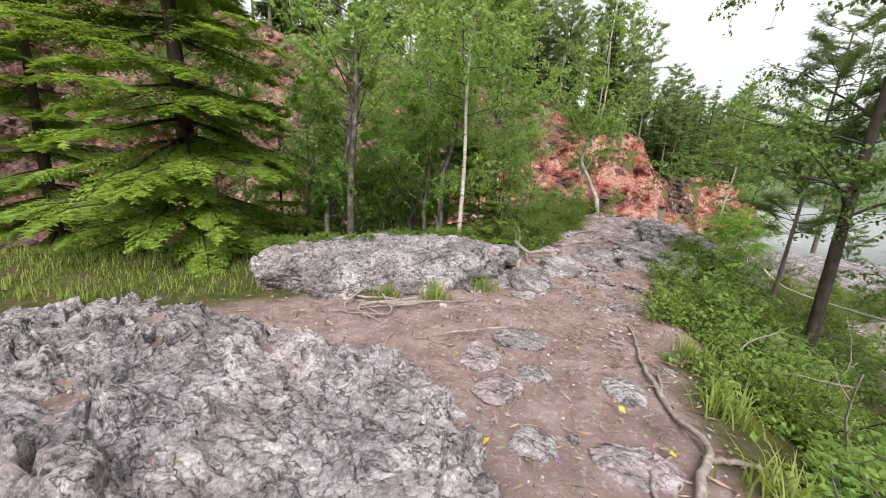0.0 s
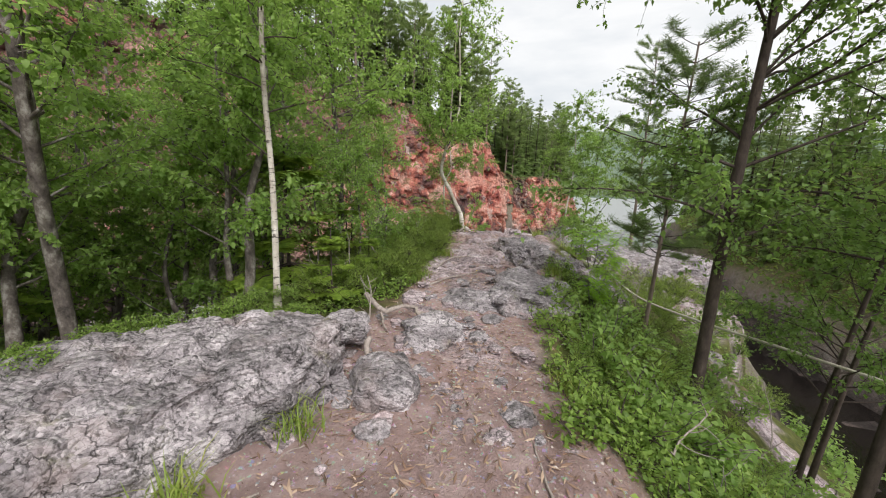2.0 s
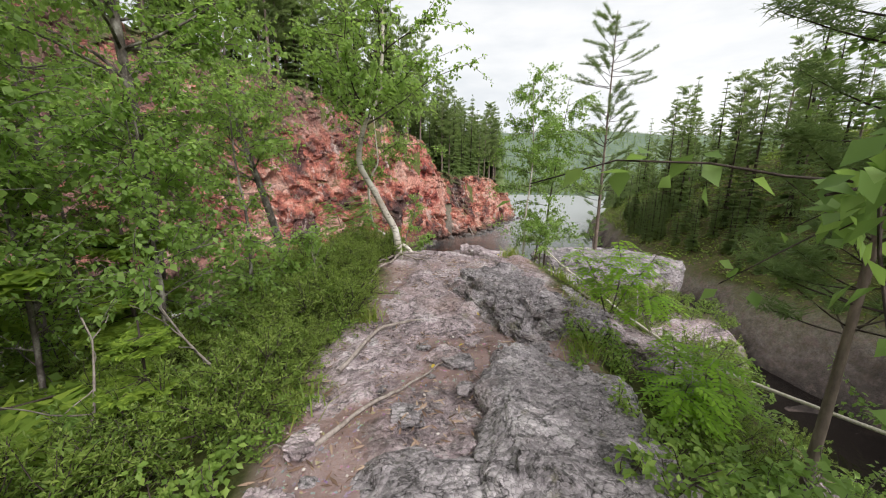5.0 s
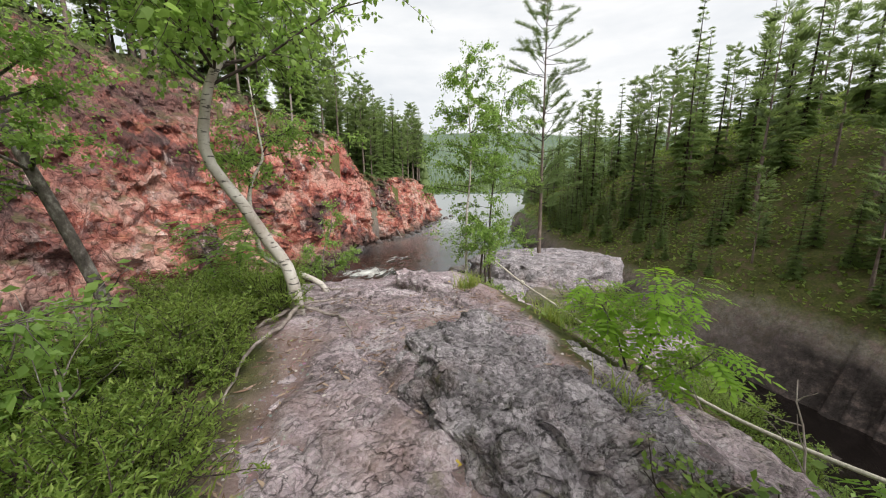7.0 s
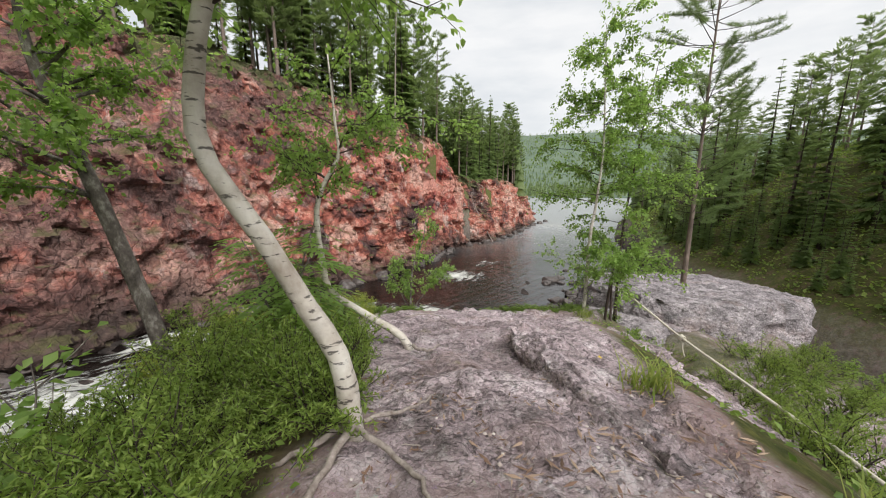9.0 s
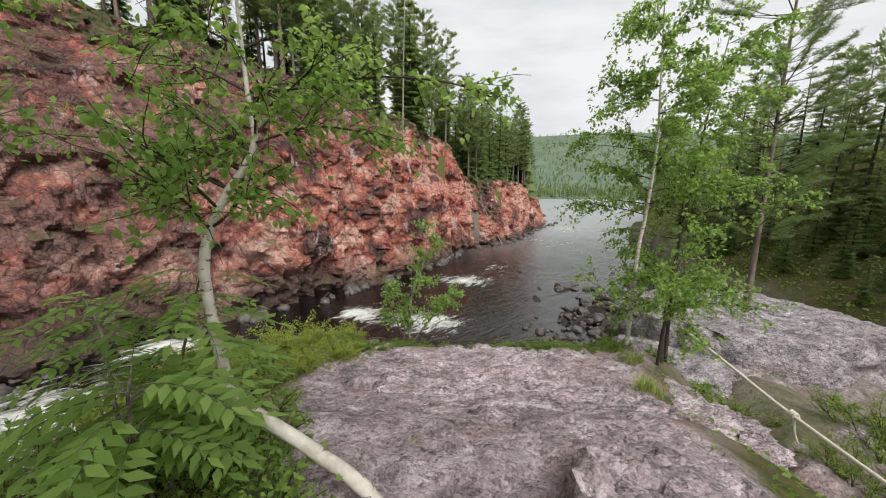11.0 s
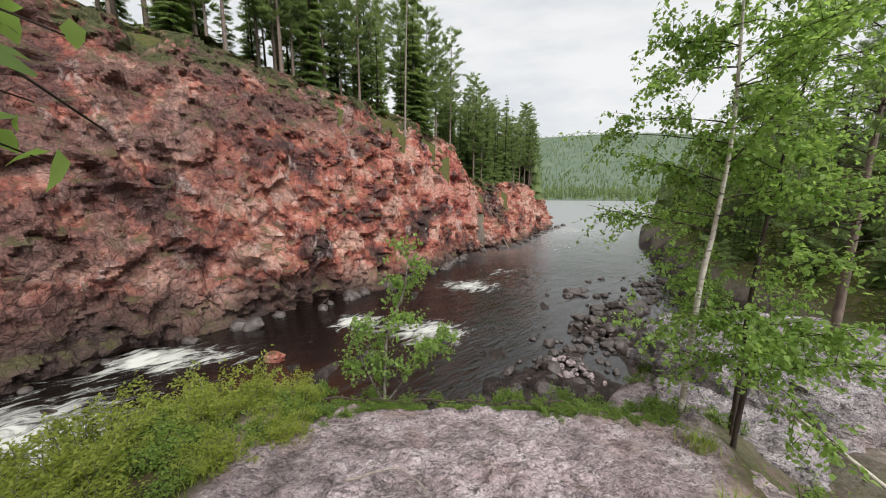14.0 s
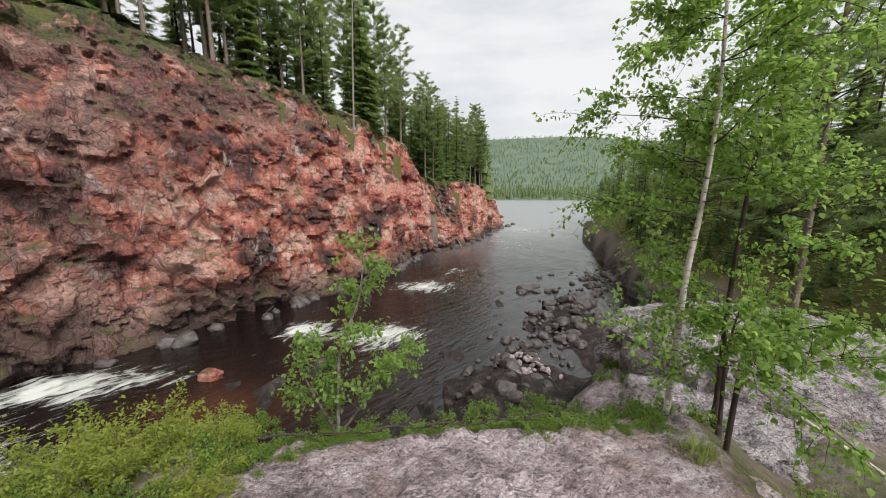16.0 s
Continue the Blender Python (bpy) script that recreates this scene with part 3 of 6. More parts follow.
def land(x, y):
    """Height of the ground."""
    c, lo, hi = np.interp(y, Y_KNOT, CREST), np.interp(y, Y_KNOT, LEFT), np.interp(y, Y_KNOT, RIGHT)
    dl, dr = np.maximum(lo - x, 0), np.maximum(x - hi, 0)
    z = c - 0.28 * dl * dl / (dl + 0.8) - 0.42 * np.maximum(dl - 1.6, 0) - 0.82 * dr * dr / (dr + 0.5) + 0.14 * np.maximum(dr - 3, 0) - 0.9 * np.maximum(dr - 6.5, 0)
    # the wide rock beyond the rope
    z = np.maximum(z, -1.45 - 2.2 * (1 - bell(x, y, 8.2, 20.3, 6.5, 4.6)) - 14 * (1 - bell(x, y, 8.2, 20.3, 10, 7)))
    z = np.maximum(z, -2.7 - 10 * (1 - bell(x, y, 5.6, 20.6, 3.4, 4.2)))
    z = np.maximum(z, -2.05 - 0.5 * (1 - bell(x, y, 6.0, 16.2, 4.5, 4.5)) - 12 * (1 - smooth(1.35, 0.9, np.hypot((x - 6.0) / 3.6, (y - 16.4) / 4.8))))
    z = np.maximum(z, -6.0 - 9 * (1 - bell(x, y, 11.0, 27.5, 3.0, 5)))
    z = np.maximum(z, -2.9 - 8.5 * (1 - bell(x, y, -4.6, 18.6, 5.2, 4.6)))
    # gravel bar at the foot and the flats beyond it
    bar = -10.42 + 0.7 * fbm(x * 0.15, y * 0.15, x * 0, 3, 40) - 2.2 * smooth(0, 7, (y - 36) * 0.62 - (x - 5) * 0.78 + 3.2) - 1.5 * bell(x, y, 12.2, 35.2, 1.5, 3.0) - 2.4 * smooth(17, 23, x - 0.5 * np.maximum(y - 45, 0))
    z = np.maximum(z, np.where((y > 26), bar, -13.5))
    z = np.maximum(z, -13.2)
    # forested bank across the side channel
    xb = np.interp(y, BANK_Y, BANK_X)
    dxb = x - xb
    rise = -12.5 + 2.3 * np.clip(dxb + 2, 0, 2.2) + 0.70 * np.maximum(dxb + 0.2, 0) - 0.40 * np.maximum(dxb - 18, 0) - 0.28 * np.maximum(dxb - 60, 0)
    rise = np.where(y > 60, np.minimum(rise, -9 + 12 * np.exp(-(y - 60) / 90)), rise)
    z = np.maximum(z, np.where(dxb > -6, np.minimum(rise, 30), -14))
    # plateau behind the cliff
    side, top, back = bank_side(x, y)
    behind = side - back
    plat = np.where(behind > -2.5, top - 1.2 + 0.30 * np.minimum(np.maximum(behind, 0), 60) - 3 * smooth(0, -2.5, behind), -14)
    z = np.maximum(z, np.where((side > 0) & (y < 400), plat, -14))
    # the far side of the lake and its hills
    far = np.interp(y + 0.15 * x, [0, 430, 455, 700, 1000, 1400, 2200, 4000], [-14, -13.5, -10.2, -8, 6, 85, 315, 330])
    far = far + np.where(y > 900, 18 * fbm(x / 500, y / 500, x * 0, 3, 7) * smooth(900, 2200, y), 0)
    return np.maximum(z, far)


def spaced(lo, hi, step, end_lo, end_hi, grow=1.07):
    mid = list(np.arange(lo, hi + 1e-6, step))
    a, s = [lo], step
    while a[-1] > end_lo:
        s *= grow
        a.append(a[-1] - s)
    b, s = [mid[-1]], step
    while b[-1] < end_hi:
        s *= grow
        b.append(b[-1] + s)
    return np.array(a[:0:-1] + mid + b[1:])


def side_of(x, y):
    return bank_side(x, y)[0]


def build_ground():
    gx = spaced(-3.4, 3.6, 0.055, -900, 2200)
    gy = spaced(-0.5, 17.6, 0.055, -300, 3600)
    x, y = (q.ravel() for q in np.meshgrid(gx, gy, indexing="ij"))
    z = land(x, y)
    c, lo, hi = np.interp(y, Y_KNOT, CREST), np.interp(y, Y_KNOT, LEFT), np.interp(y, Y_KNOT, RIGHT)
    inside = smooth(-0.25, 0.12, np.minimum(x - lo, hi - x) + 0.22 * fbm(x * 1.7, y * 1.7, x * 0, 3, 3))
    lo2 = np.where(y < 4.8, np.interp(y, [-4, 0, 2, 4.8], [-4.5, -4.2, -3.2, -1.6]), lo)
    path = smooth(17.4, 16.6, y) * smooth(-0.25, 0.12, np.minimum(x - lo2, hi - x) + 0.3 * fbm(x * 1.3, y * 1.3, x * 0, 3, 5))
    rocky = np.maximum(smooth(0.0, 0.35, fbm(x * 1.2, y * 1.2, x * 0, 4, 14) + 0.2), smooth(10.3, 10.9, y)) * smooth(8.2, 9.2, y + 0.8 * fbm(x * 0.9, y * 0.9, x * 0, 2, 8)) * smooth(25, 22, y)
    patch = smooth(0.30, 0.5, fbm(x * 1.1, y * 1.1, x * 0, 4, 12)) * smooth(4.5, 6, y) * smooth(9.5, 8.5, y)
    rock = np.clip(np.maximum(rocky * inside, patch * path), 0, 1)
    rock = np.maximum(rock, 0.95 * bell(x, y, 8.2, 20.3, 5.0, 3.2) * 1.3)
    rock = np.maximum(rock, smooth(0.0, 0.3, fbm(x * 0.55, y * 0.55, x * 0, 4, 33)) * smooth(2.2, 3.2, x) * smooth(12, 9, x) * smooth(-1, 1, y) * smooth(20, 17, y))
    low = smooth(-6.4, -8.4, z) * (y < 120) * (side_of(x, y) < 1)
    rock = np.clip(np.maximum(rock, low), 0, 1)
    near = smooth(60, 25, np.hypot(x, y - 12))
    tone, edge = blocks(x * 2.1 + 0.4 * y, y * 1.5, x * 0 + 0.5, 21)
    t2, e2 = blocks(x * 6.0, y * 5.0 + x * 2, x * 0 + 0.5, 31)
    relief = rock * near * (0.04 * tone + 0.02 * t2 - 0.03 * smooth(0.10, 0.0, edge))
    relief = relief + near * (0.03 * fbm(x * 1.5, y * 1.5, x * 0, 4, 50) + 0.012 * fbm(x * 9, y * 9, x * 0, 3, 60))
    rough_far = (1 - inside) * smooth(0.3, 3, np.maximum(lo - x, x - hi)) * smooth(150, 60, np.hypot(x, y)) * 0.35 * fbm(x * 0.5, y * 0.5, x * 0, 4, 70)
    z = z + relief + rough_far + low * 0.35 * blocks(x * 0.9, y * 0.9, x * 0 + 0.3, 77)[0] * smooth(90, 40, y)
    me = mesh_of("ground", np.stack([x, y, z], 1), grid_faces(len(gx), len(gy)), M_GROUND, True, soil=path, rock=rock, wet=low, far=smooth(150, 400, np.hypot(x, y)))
    tagged(new("ground", me), "rocky pinkish-brown trail ridge with mossy slopes above a river", "ground", kind="structure")


build_ground()


def build_cliff():
    s_all = np.r_[0, np.cumsum(np.linalg.norm(np.diff(BANK[:, :2], axis=0), axis=1))]
    fine = np.concatenate([np.arange(0, 70, 0.9), np.arange(70, 205, 0.24), np.arange(205, s_all[-1], 2.5)])
    _, P = along(BANK, fine)
    # round the plan off
    for _k in range(10):
        P[1:-1] = 0.5 * P[1:-1] + 0.25 * (P[:-2] + P[2:])
    t = np.gradient(P[:, :2], axis=0)
    t /= np.linalg.norm(t, axis=1)[:, None]
    inward = np.stack([-t[:, 1], t[:, 0]], 1)
    nv = 150
    v = np.linspace(-0.05, 1.12, nv)
    S, V = np.meshgrid(fine, v, indexing="ij")
    top, back = P[:, 2][:, None], P[:, 3][:, None]
    vv = np.clip(V, -0.05, 1)
    h = (WATER - 0.5) + (top - WATER + 0.5) * vv
    inset = back * (0.30 * vv + 0.70 * np.clip(vv, 0, 1) ** 2.2)
    over = np.maximum(V - 1, 0) / 0.12
    inset = inset + over * 9
    h = h + over * 1.0
    x, y, z = P[:, 0][:, None] + inward[:, 0][:, None] * inset, P[:, 1][:, None] + inward[:, 1][:, None] * inset, h
    # broken faces: buttresses, tilted slabs and chunks that meet in clefts
    wx, wy, wz = (0.9 * fbm(x * 0.35, y * 0.35, z * 0.35, 3, q) for q in (91, 92, 93))
    bx, by, bz = x + wx, y + wy, z + wz
    a1, e1 = blocks(bx * 0.13 + bz * 0.05, by * 0.13, bz * 0.07, 11)
    a2, e2 = blocks(bx * 0.34 + bz * 0.16, by * 0.34 - bz * 0.10, bz * 0.24, 12)
    a3, e3 = blocks(bx * 0.95 + bz * 0.35, by * 0.95 - bz * 0.2, bz * 0.75, 13)
    out = 1.5 * a1 * smooth(0, 0.30, e1) + 0.6 * a2 * smooth(0, 0.09, e2) + 0.32 * a3 * smooth(0, 0.08, e3)
    ridge = np.abs(fbm(bx * 0.22 + bz * 0.08, by * 0.22, bz * 0.12, 4, 94))
    out = out + 0.9 * (0.45 - ridge) + 0.30 * fbm(x * 0.6, y * 0.6, z * 0.6, 4, 15, 0.6)
    out = out * (1 - 0.6 * over)
    # bulging foot and boulders at the waterline
    foot = smooth(0.16, 0.02, vv)
    out = out + foot * (0.2 + 0.6 * fbm(S * 0.35, z * 0.8, S * 0, 3, 16))
    x, y = x - inward[:, 0][:, None] * out, y - inward[:, 1][:, None] * out
    z = z + 0.12 * fbm(x * 0.4, y * 0.4, z * 0.4, 3, 18) + over * 0.6 * fbm(x * 0.3, y * 0.3, z * 0, 3, 19)
    # low: the rock's colour darkens towards the waterline
    low = smooth(0.20, 0.05, vv + 0.05 * fbm(S * 0.2, vv * 6, S * 0, 3, 20))
    red = np.clip(1.4 * bell(x, y, 2.0, 78, 6, 9), 0, 1) * smooth(0.2, 0.45, vv)
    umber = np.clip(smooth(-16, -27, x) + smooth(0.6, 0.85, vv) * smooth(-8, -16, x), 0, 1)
    turf = smooth(0.72, 1.0, vv + 0.10 * fbm(S * 0.12, vv * 3, S * 0, 3, 22)) * smooth(90, 95, S + 0 * vv) * 0.6 + over * 0.8
    turf = np.clip(turf + smooth(0.62, 0.9, vv) * smooth(95, 60, S) * 0.7, 0, 1)
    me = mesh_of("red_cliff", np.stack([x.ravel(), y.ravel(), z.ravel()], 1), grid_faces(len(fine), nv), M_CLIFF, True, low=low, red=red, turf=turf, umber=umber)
    me.set_sharp_from_angle(angle=radians(32))
    tagged(new("cliff", me), "red and pink weathered rock cliff rising from the river", "cliff", kind="structure")


build_cliff()


def build_water():
    gx = spaced(-34, 34, 0.42, -900, 2200, 1.12)
    gy = spaced(14, 74, 0.42, -200, 1400, 1.10)
    x, y = (q.ravel() for q in np.meshgrid(gx, gy, indexing="ij"))
    side, _t, _b = bank_side(x, y)
    s = x * 0.79 + y * 0.61           # downstream to upstream
    foam = 0.95 * bell(x, y, -8.6, 44.2, 3.4, 2.4) + 1.0 * bell(x, y, -1.6, 42.2, 3.6, 3.0) + 0.8 * bell(x, y, 2.5, 57, 4.5, 3.2) + 0.85 * bell(x, y, -22.5, 36.2, 3.4, 2.0)
    foam = foam + 0.55 * bell(x, y, -17, 37, 4, 2.4) + 0.6 * bell(x, y, -26, 27, 5, 7) + 0.8 * bell(x, y, -19.5, 27.5, 4.5, 5) + 0.6 * bell(x, y, 39, 122, 8, 10) + 0.36 * bell(x, y, 9, 66, 7, 7) + 0.35 * bell(x, y, 24, 92, 10, 12)
    foam = np.clip(foam, 0, 1) * smooth(0.6, -0.4, side)
    calm = smooth(17, 24, x - 0.5 * np.maximum(y - 45, 0)) * smooth(110, 80, y)
    rough = (smooth(260, 80, y) * 0.5 + 0.5) * (1 - 0.9 * calm)
    # Grows with distance: surface roughness and the painted sky sheen.
    chop_sheen = 0.06 + 0.22 * smooth(45, 130, y) * (1 - calm)
    z = WATER + rough * (0.06 * fbm(x * 0.22 + y * 0.1, y * 0.14 - x * 0.1, x * 0, 2, 90) + 0.22 * foam * fbm(x * 0.9, y * 0.9, x * 0, 3, 95)) + 0.25 * foam
    shallow = np.clip(bell(x, y, 8.2, 84, 5, 4) * 1.4 + 0.45 * bell(x, y, -11, 33, 4, 2.2), 0, 1)
    me = mesh_of("water", np.stack([x, y, z], 1), grid_faces(len(gx), len(gy)), M_WATER, True, foam=foam, rough=rough, chop_sheen=chop_sheen, shallow=shallow)
    tagged(new("water", me), "dark brown river with white rapids and a calm lake", "river", kind="structure")


build_water()


# ---- rocks ----
def ground_at(x, y):
    return float(land(np.array([x], float), np.array([y], float))[0])


def rock_mesh(name, size, seed, material, rough=0.16, n=28, cell=2.2, flat=0.0, lump=None):
    """A broken boulder: a squared ball pushed in and out in facets, knobbly all over. n rings; size and lump in metres."""
    th = np.linspace(0, np.pi, n)
    ph = np.linspace(0, 2 * np.pi, 2 * n, endpoint=False)
    T, Q = np.meshgrid(th, ph, indexing="ij")
    d = np.stack([np.sin(T) * np.cos(Q), np.sin(T) * np.sin(Q), np.cos(T)], -1)
    p = np.sign(d) * np.abs(d) ** 0.72
    sx, sy, sz = size
    half = np.array([sx, sy, sz]) * 0.5
    w = p * half
    m = max(size)
    c = cell / m
    tone, edge = blocks(w[..., 0] * c + seed, w[..., 1] * c, w[..., 2] * c * 1.3, seed)
    k = 1 + 1.3 * rough * tone * smooth(0, 0.3, edge) + 0.3 * rough * fbm(w[..., 0] * 6 / m, w[..., 1] * 6 / m, w[..., 2] * 6 / m, 4, seed)
    w = w * k[..., None]
    if flat:
        w[..., 2] = np.minimum(w[..., 2], sz * 0.5 * flat + 0.15 * (w[..., 2] - sz * 0.5 * flat))
    if n >= 24:
        lump = 0.012 + 0.010 * min(m, 3.0) if lump is None else lump
        q = w + 0.05 * np.stack([fbm(w[..., 0] * 3, w[..., 1] * 3, w[..., 2] * 3, 2, seed + g) for g in (61, 62, 63)], -1)
        t1, e1 = blocks(q[..., 0] * 3.4 + q[..., 1] * 1.2, q[..., 1] * 4.6, q[..., 2] * 5 + seed, seed + 70)
        t2, e2 = blocks(q[..., 0] * 9 + 3, q[..., 1] * 11, q[..., 2] * 11 + seed, seed + 80)
        push = lump * (1.1 * t1 * smooth(0, 0.22, e1) + 0.5 * t2 * smooth(0, 0.3, e2) - 0.45 * smooth(0.07, 0, e1) + 0.45 * fbm(q[..., 0] * 2, q[..., 1] * 2, q[..., 2] * 2, 5, seed + 90, 0.6))
        out = p / half
        out = out / (np.linalg.norm(out, axis=-1)[..., None] + 1e-9)
        w = w + out * push[..., None]
    nq = 2 * n
    v = w.reshape(-1, 3)
    i, j = np.meshgrid(np.arange(n - 1), np.arange(nq), indexing="ij")
    a, b = i * nq + j, i * nq + (j + 1) % nq
    f = np.stack([a, a + nq, b + nq, b], -1).reshape(-1, 4)
    me = mesh_of(name, v, f, material, True)
    me.set_sharp_from_angle(angle=radians(38))
    return me


def rock(name, at, size, seed, label, material=None, turn=(0, 0, 0), n=28, rough=0.16, cell=2.2, flat=0.0, category="rock", group="", lump=None):
    ob = new(name, rock_mesh(name, size, seed, material or M_ROCK, rough, n, cell, flat, lump))
    ob.matrix_world = pose(*at, *turn)
    return tagged(ob, label, category, group)


rock("boulder", (-2.70, 3.72, 0.03), (1.6, 3.3, 0.98), 5, "long grey lichened boulder ledge beside the trail, mossy on top", turn=(0, 3, -36), n=120, rough=0.09, cell=5, flat=0.75, lump=0.04)
rock("boulder", (-1.95, 4.75, 0.05), (0.9, 1.0, 0.85), 6, "squared grey end of the boulder ledge", turn=(0, 3, -10), n=40, rough=0.10, cell=3.5, flat=0.8)
rock("rock_slab", (-2.35, 0.55, -0.15), (4.6, 2.5, 0.66), 7, "rough grey bedrock slab breaking through the trail", turn=(0, -1, 10), n=170, rough=0.06, cell=6.0, flat=0.8, lump=0.075)
rock("rock_slab", (-0.95, 1.15, -0.12), (1.25, 2.1, 0.50), 11, "cracked grey bedrock shelf with a sharp edge", turn=(0, 3, 34), n=90, rough=0.09, cell=5.0, flat=0.8, lump=0.05)
rock("boulder", (-0.95, 4.72, -0.08), (0.62, 0.75, 0.50), 15, "rounded grey boulder at the trail's edge", n=30, rough=0.12, turn=(0, 0, 20))
rock("boulder", (-0.70, 5.75, -0.12), (0.85, 0.75, 0.50), 16, "angular grey rock with exposed roots over it", n=32, turn=(10, 0, 40))
rock("boulder", (-1.60, 5.35, 0.14), (0.5, 0.45, 0.35), 17, "small grey boulder in greenery", n=24)
rock("boulder", (-0.25, 6.85, -0.03), (1.05, 0.7, 0.36), 18, "grey stone step across the trail", n=34, turn=(0, 0, -15), rough=0.13)
rock("rock_outcrop", (0.72, 7.35, -0.02), (1.2, 2.0, 0.60), 19, "grey cracked bedrock hump at the trail's edge", turn=(0, 8, -12), n=56, cell=6, flat=0.8, rough=0.10)
rock("rock_outcrop", (1.05, 9.45, 0.12), (1.75, 2.1, 0.74), 20, "deeply cracked dark grey bedrock hump", turn=(3, 9, 10), n=110, lump=0.055, rough=0.085, cell=9.0, flat=0.8)
rock("rock_outcrop", (-0.36, 9.35, 0.10), (1.2, 1.9, 0.60), 23, "smooth grey bedrock shoulder of the trail ridge", turn=(3, -6, 20), n=60, cell=6, flat=0.8, rough=0.09, material=M_ROCKW)
rock("rock_outcrop", (0.30, 10.65, 0.12), (2.3, 2.3, 0.68), 24, "pale grey bedrock crest with shallow cracks", turn=(2, 2, -20), n=70, rough=0.06, cell=6, flat=0.7, material=M_ROCKW)
rock("rock_slab", (0.42, 12.3, -0.06), (2.3, 2.6, 0.56), 25, "flat pale pinkish rock slab worn smooth", turn=(-7, 0, 12), n=64, rough=0.045, cell=4.5, flat=0.6, material=M_ROCKW)
rock("rock_outcrop", (1.5, 11.6, -0.10), (1.8, 3.2, 0.8), 26, "sloping grey bedrock flank with lichen", turn=(0, 20, 8), n=64, rough=0.07, cell=8, flat=0.75, material=M_ROCKW)
rock("rock_outcrop", (1.95, 10.2, -0.32), (1.7, 4.2, 0.9), 37, "sloping grey bedrock flank beside the rope", turn=(0, 24, 6), n=90, rough=0.08, cell=7, flat=0.75, material=M_ROCKW)
rock("rock_outcrop", (2.62, 11.8, -0.78), (1.7, 3.2, 0.95), 38, "grey bedrock shoulder falling away under the rope", turn=(0, 24, -4), n=80, rough=0.08, cell=7, flat=0.75, material=M_ROCKW)
rock("rock_outcrop", (0.45, 15.1, -1.16), (3.2, 2.5, 1.15), 27, "broad pale grey bedrock ledge above the river", turn=(-6, 2, 4), n=90, rough=0.055, cell=10, flat=0.72, material=M_ROCKW)
rock("rock_outcrop", (2.8, 15.3, -1.35), (2.4, 2.6, 1.0), 28, "grey bedrock shoulder with tufts of grass", turn=(-4, 10, 30), n=64, rough=0.08, cell=8, flat=0.75, material=M_ROCKW)
rock("rock_outcrop", (0.7, 14.0, -0.75), (3.2, 2.2, 1.3), 33, "bedrock step below the crest", turn=(-22, 0, 8), n=56, rough=0.06, cell=7, flat=0.7, material=M_ROCKW)
rock("rock_outcrop", (-1.6, 15.3, -1.85), (2.2, 2.8, 1.0), 34, "grey bedrock flank above the bushes", turn=(-6, -14, -10), n=56, rough=0.08, cell=7, flat=0.75, material=M_ROCKW)
rock("rock_outcrop", (8.0, 20.0, -2.15), (6.2, 5.0, 2.6), 29, "large flat-topped grey outcrop beside the gorge", turn=(-3, 2, 8), n=80, rough=0.05, cell=9, flat=0.6)
rock("rock_outcrop", (5.9, 12.6, -3.0), (2.2, 2.6, 1.3), 30, "grey bedrock ledge below the rope", turn=(0, 15, 0), n=40, rough=0.10, cell=5, flat=0.8)
rock("rock_outcrop", (5.3, 18.2, -2.2), (3.0, 2.6, 1.3), 36, "low grey bedrock shelf beside the post", turn=(-4, 4, 20), n=48, rough=0.07, cell=6, flat=0.7)
rock("river_rock", (-13.0, 36.6, WATER + 0.15), (1.5, 1.0, 1.2), 31, "reddish boulder standing in the rapids", n=24, material=M_CLIFF, group="rocks in the river")

# ---- trees ----


def unit(v):
    return v / (np.linalg.norm(v) + 1e-9)


def limb_line(start, direction, length, rng, bend=0.25, droop=0.0, n=6):
    p, d, out = np.array(start, float), unit(np.array(direction, float)), [np.array(start, float)]
    for k in range(n):
        d = unit(d + (rng.random(3) - 0.5) * bend + np.array([0, 0, -droop]))
        p = p + d * length / n
        out.append(p)
    return np.array(out)


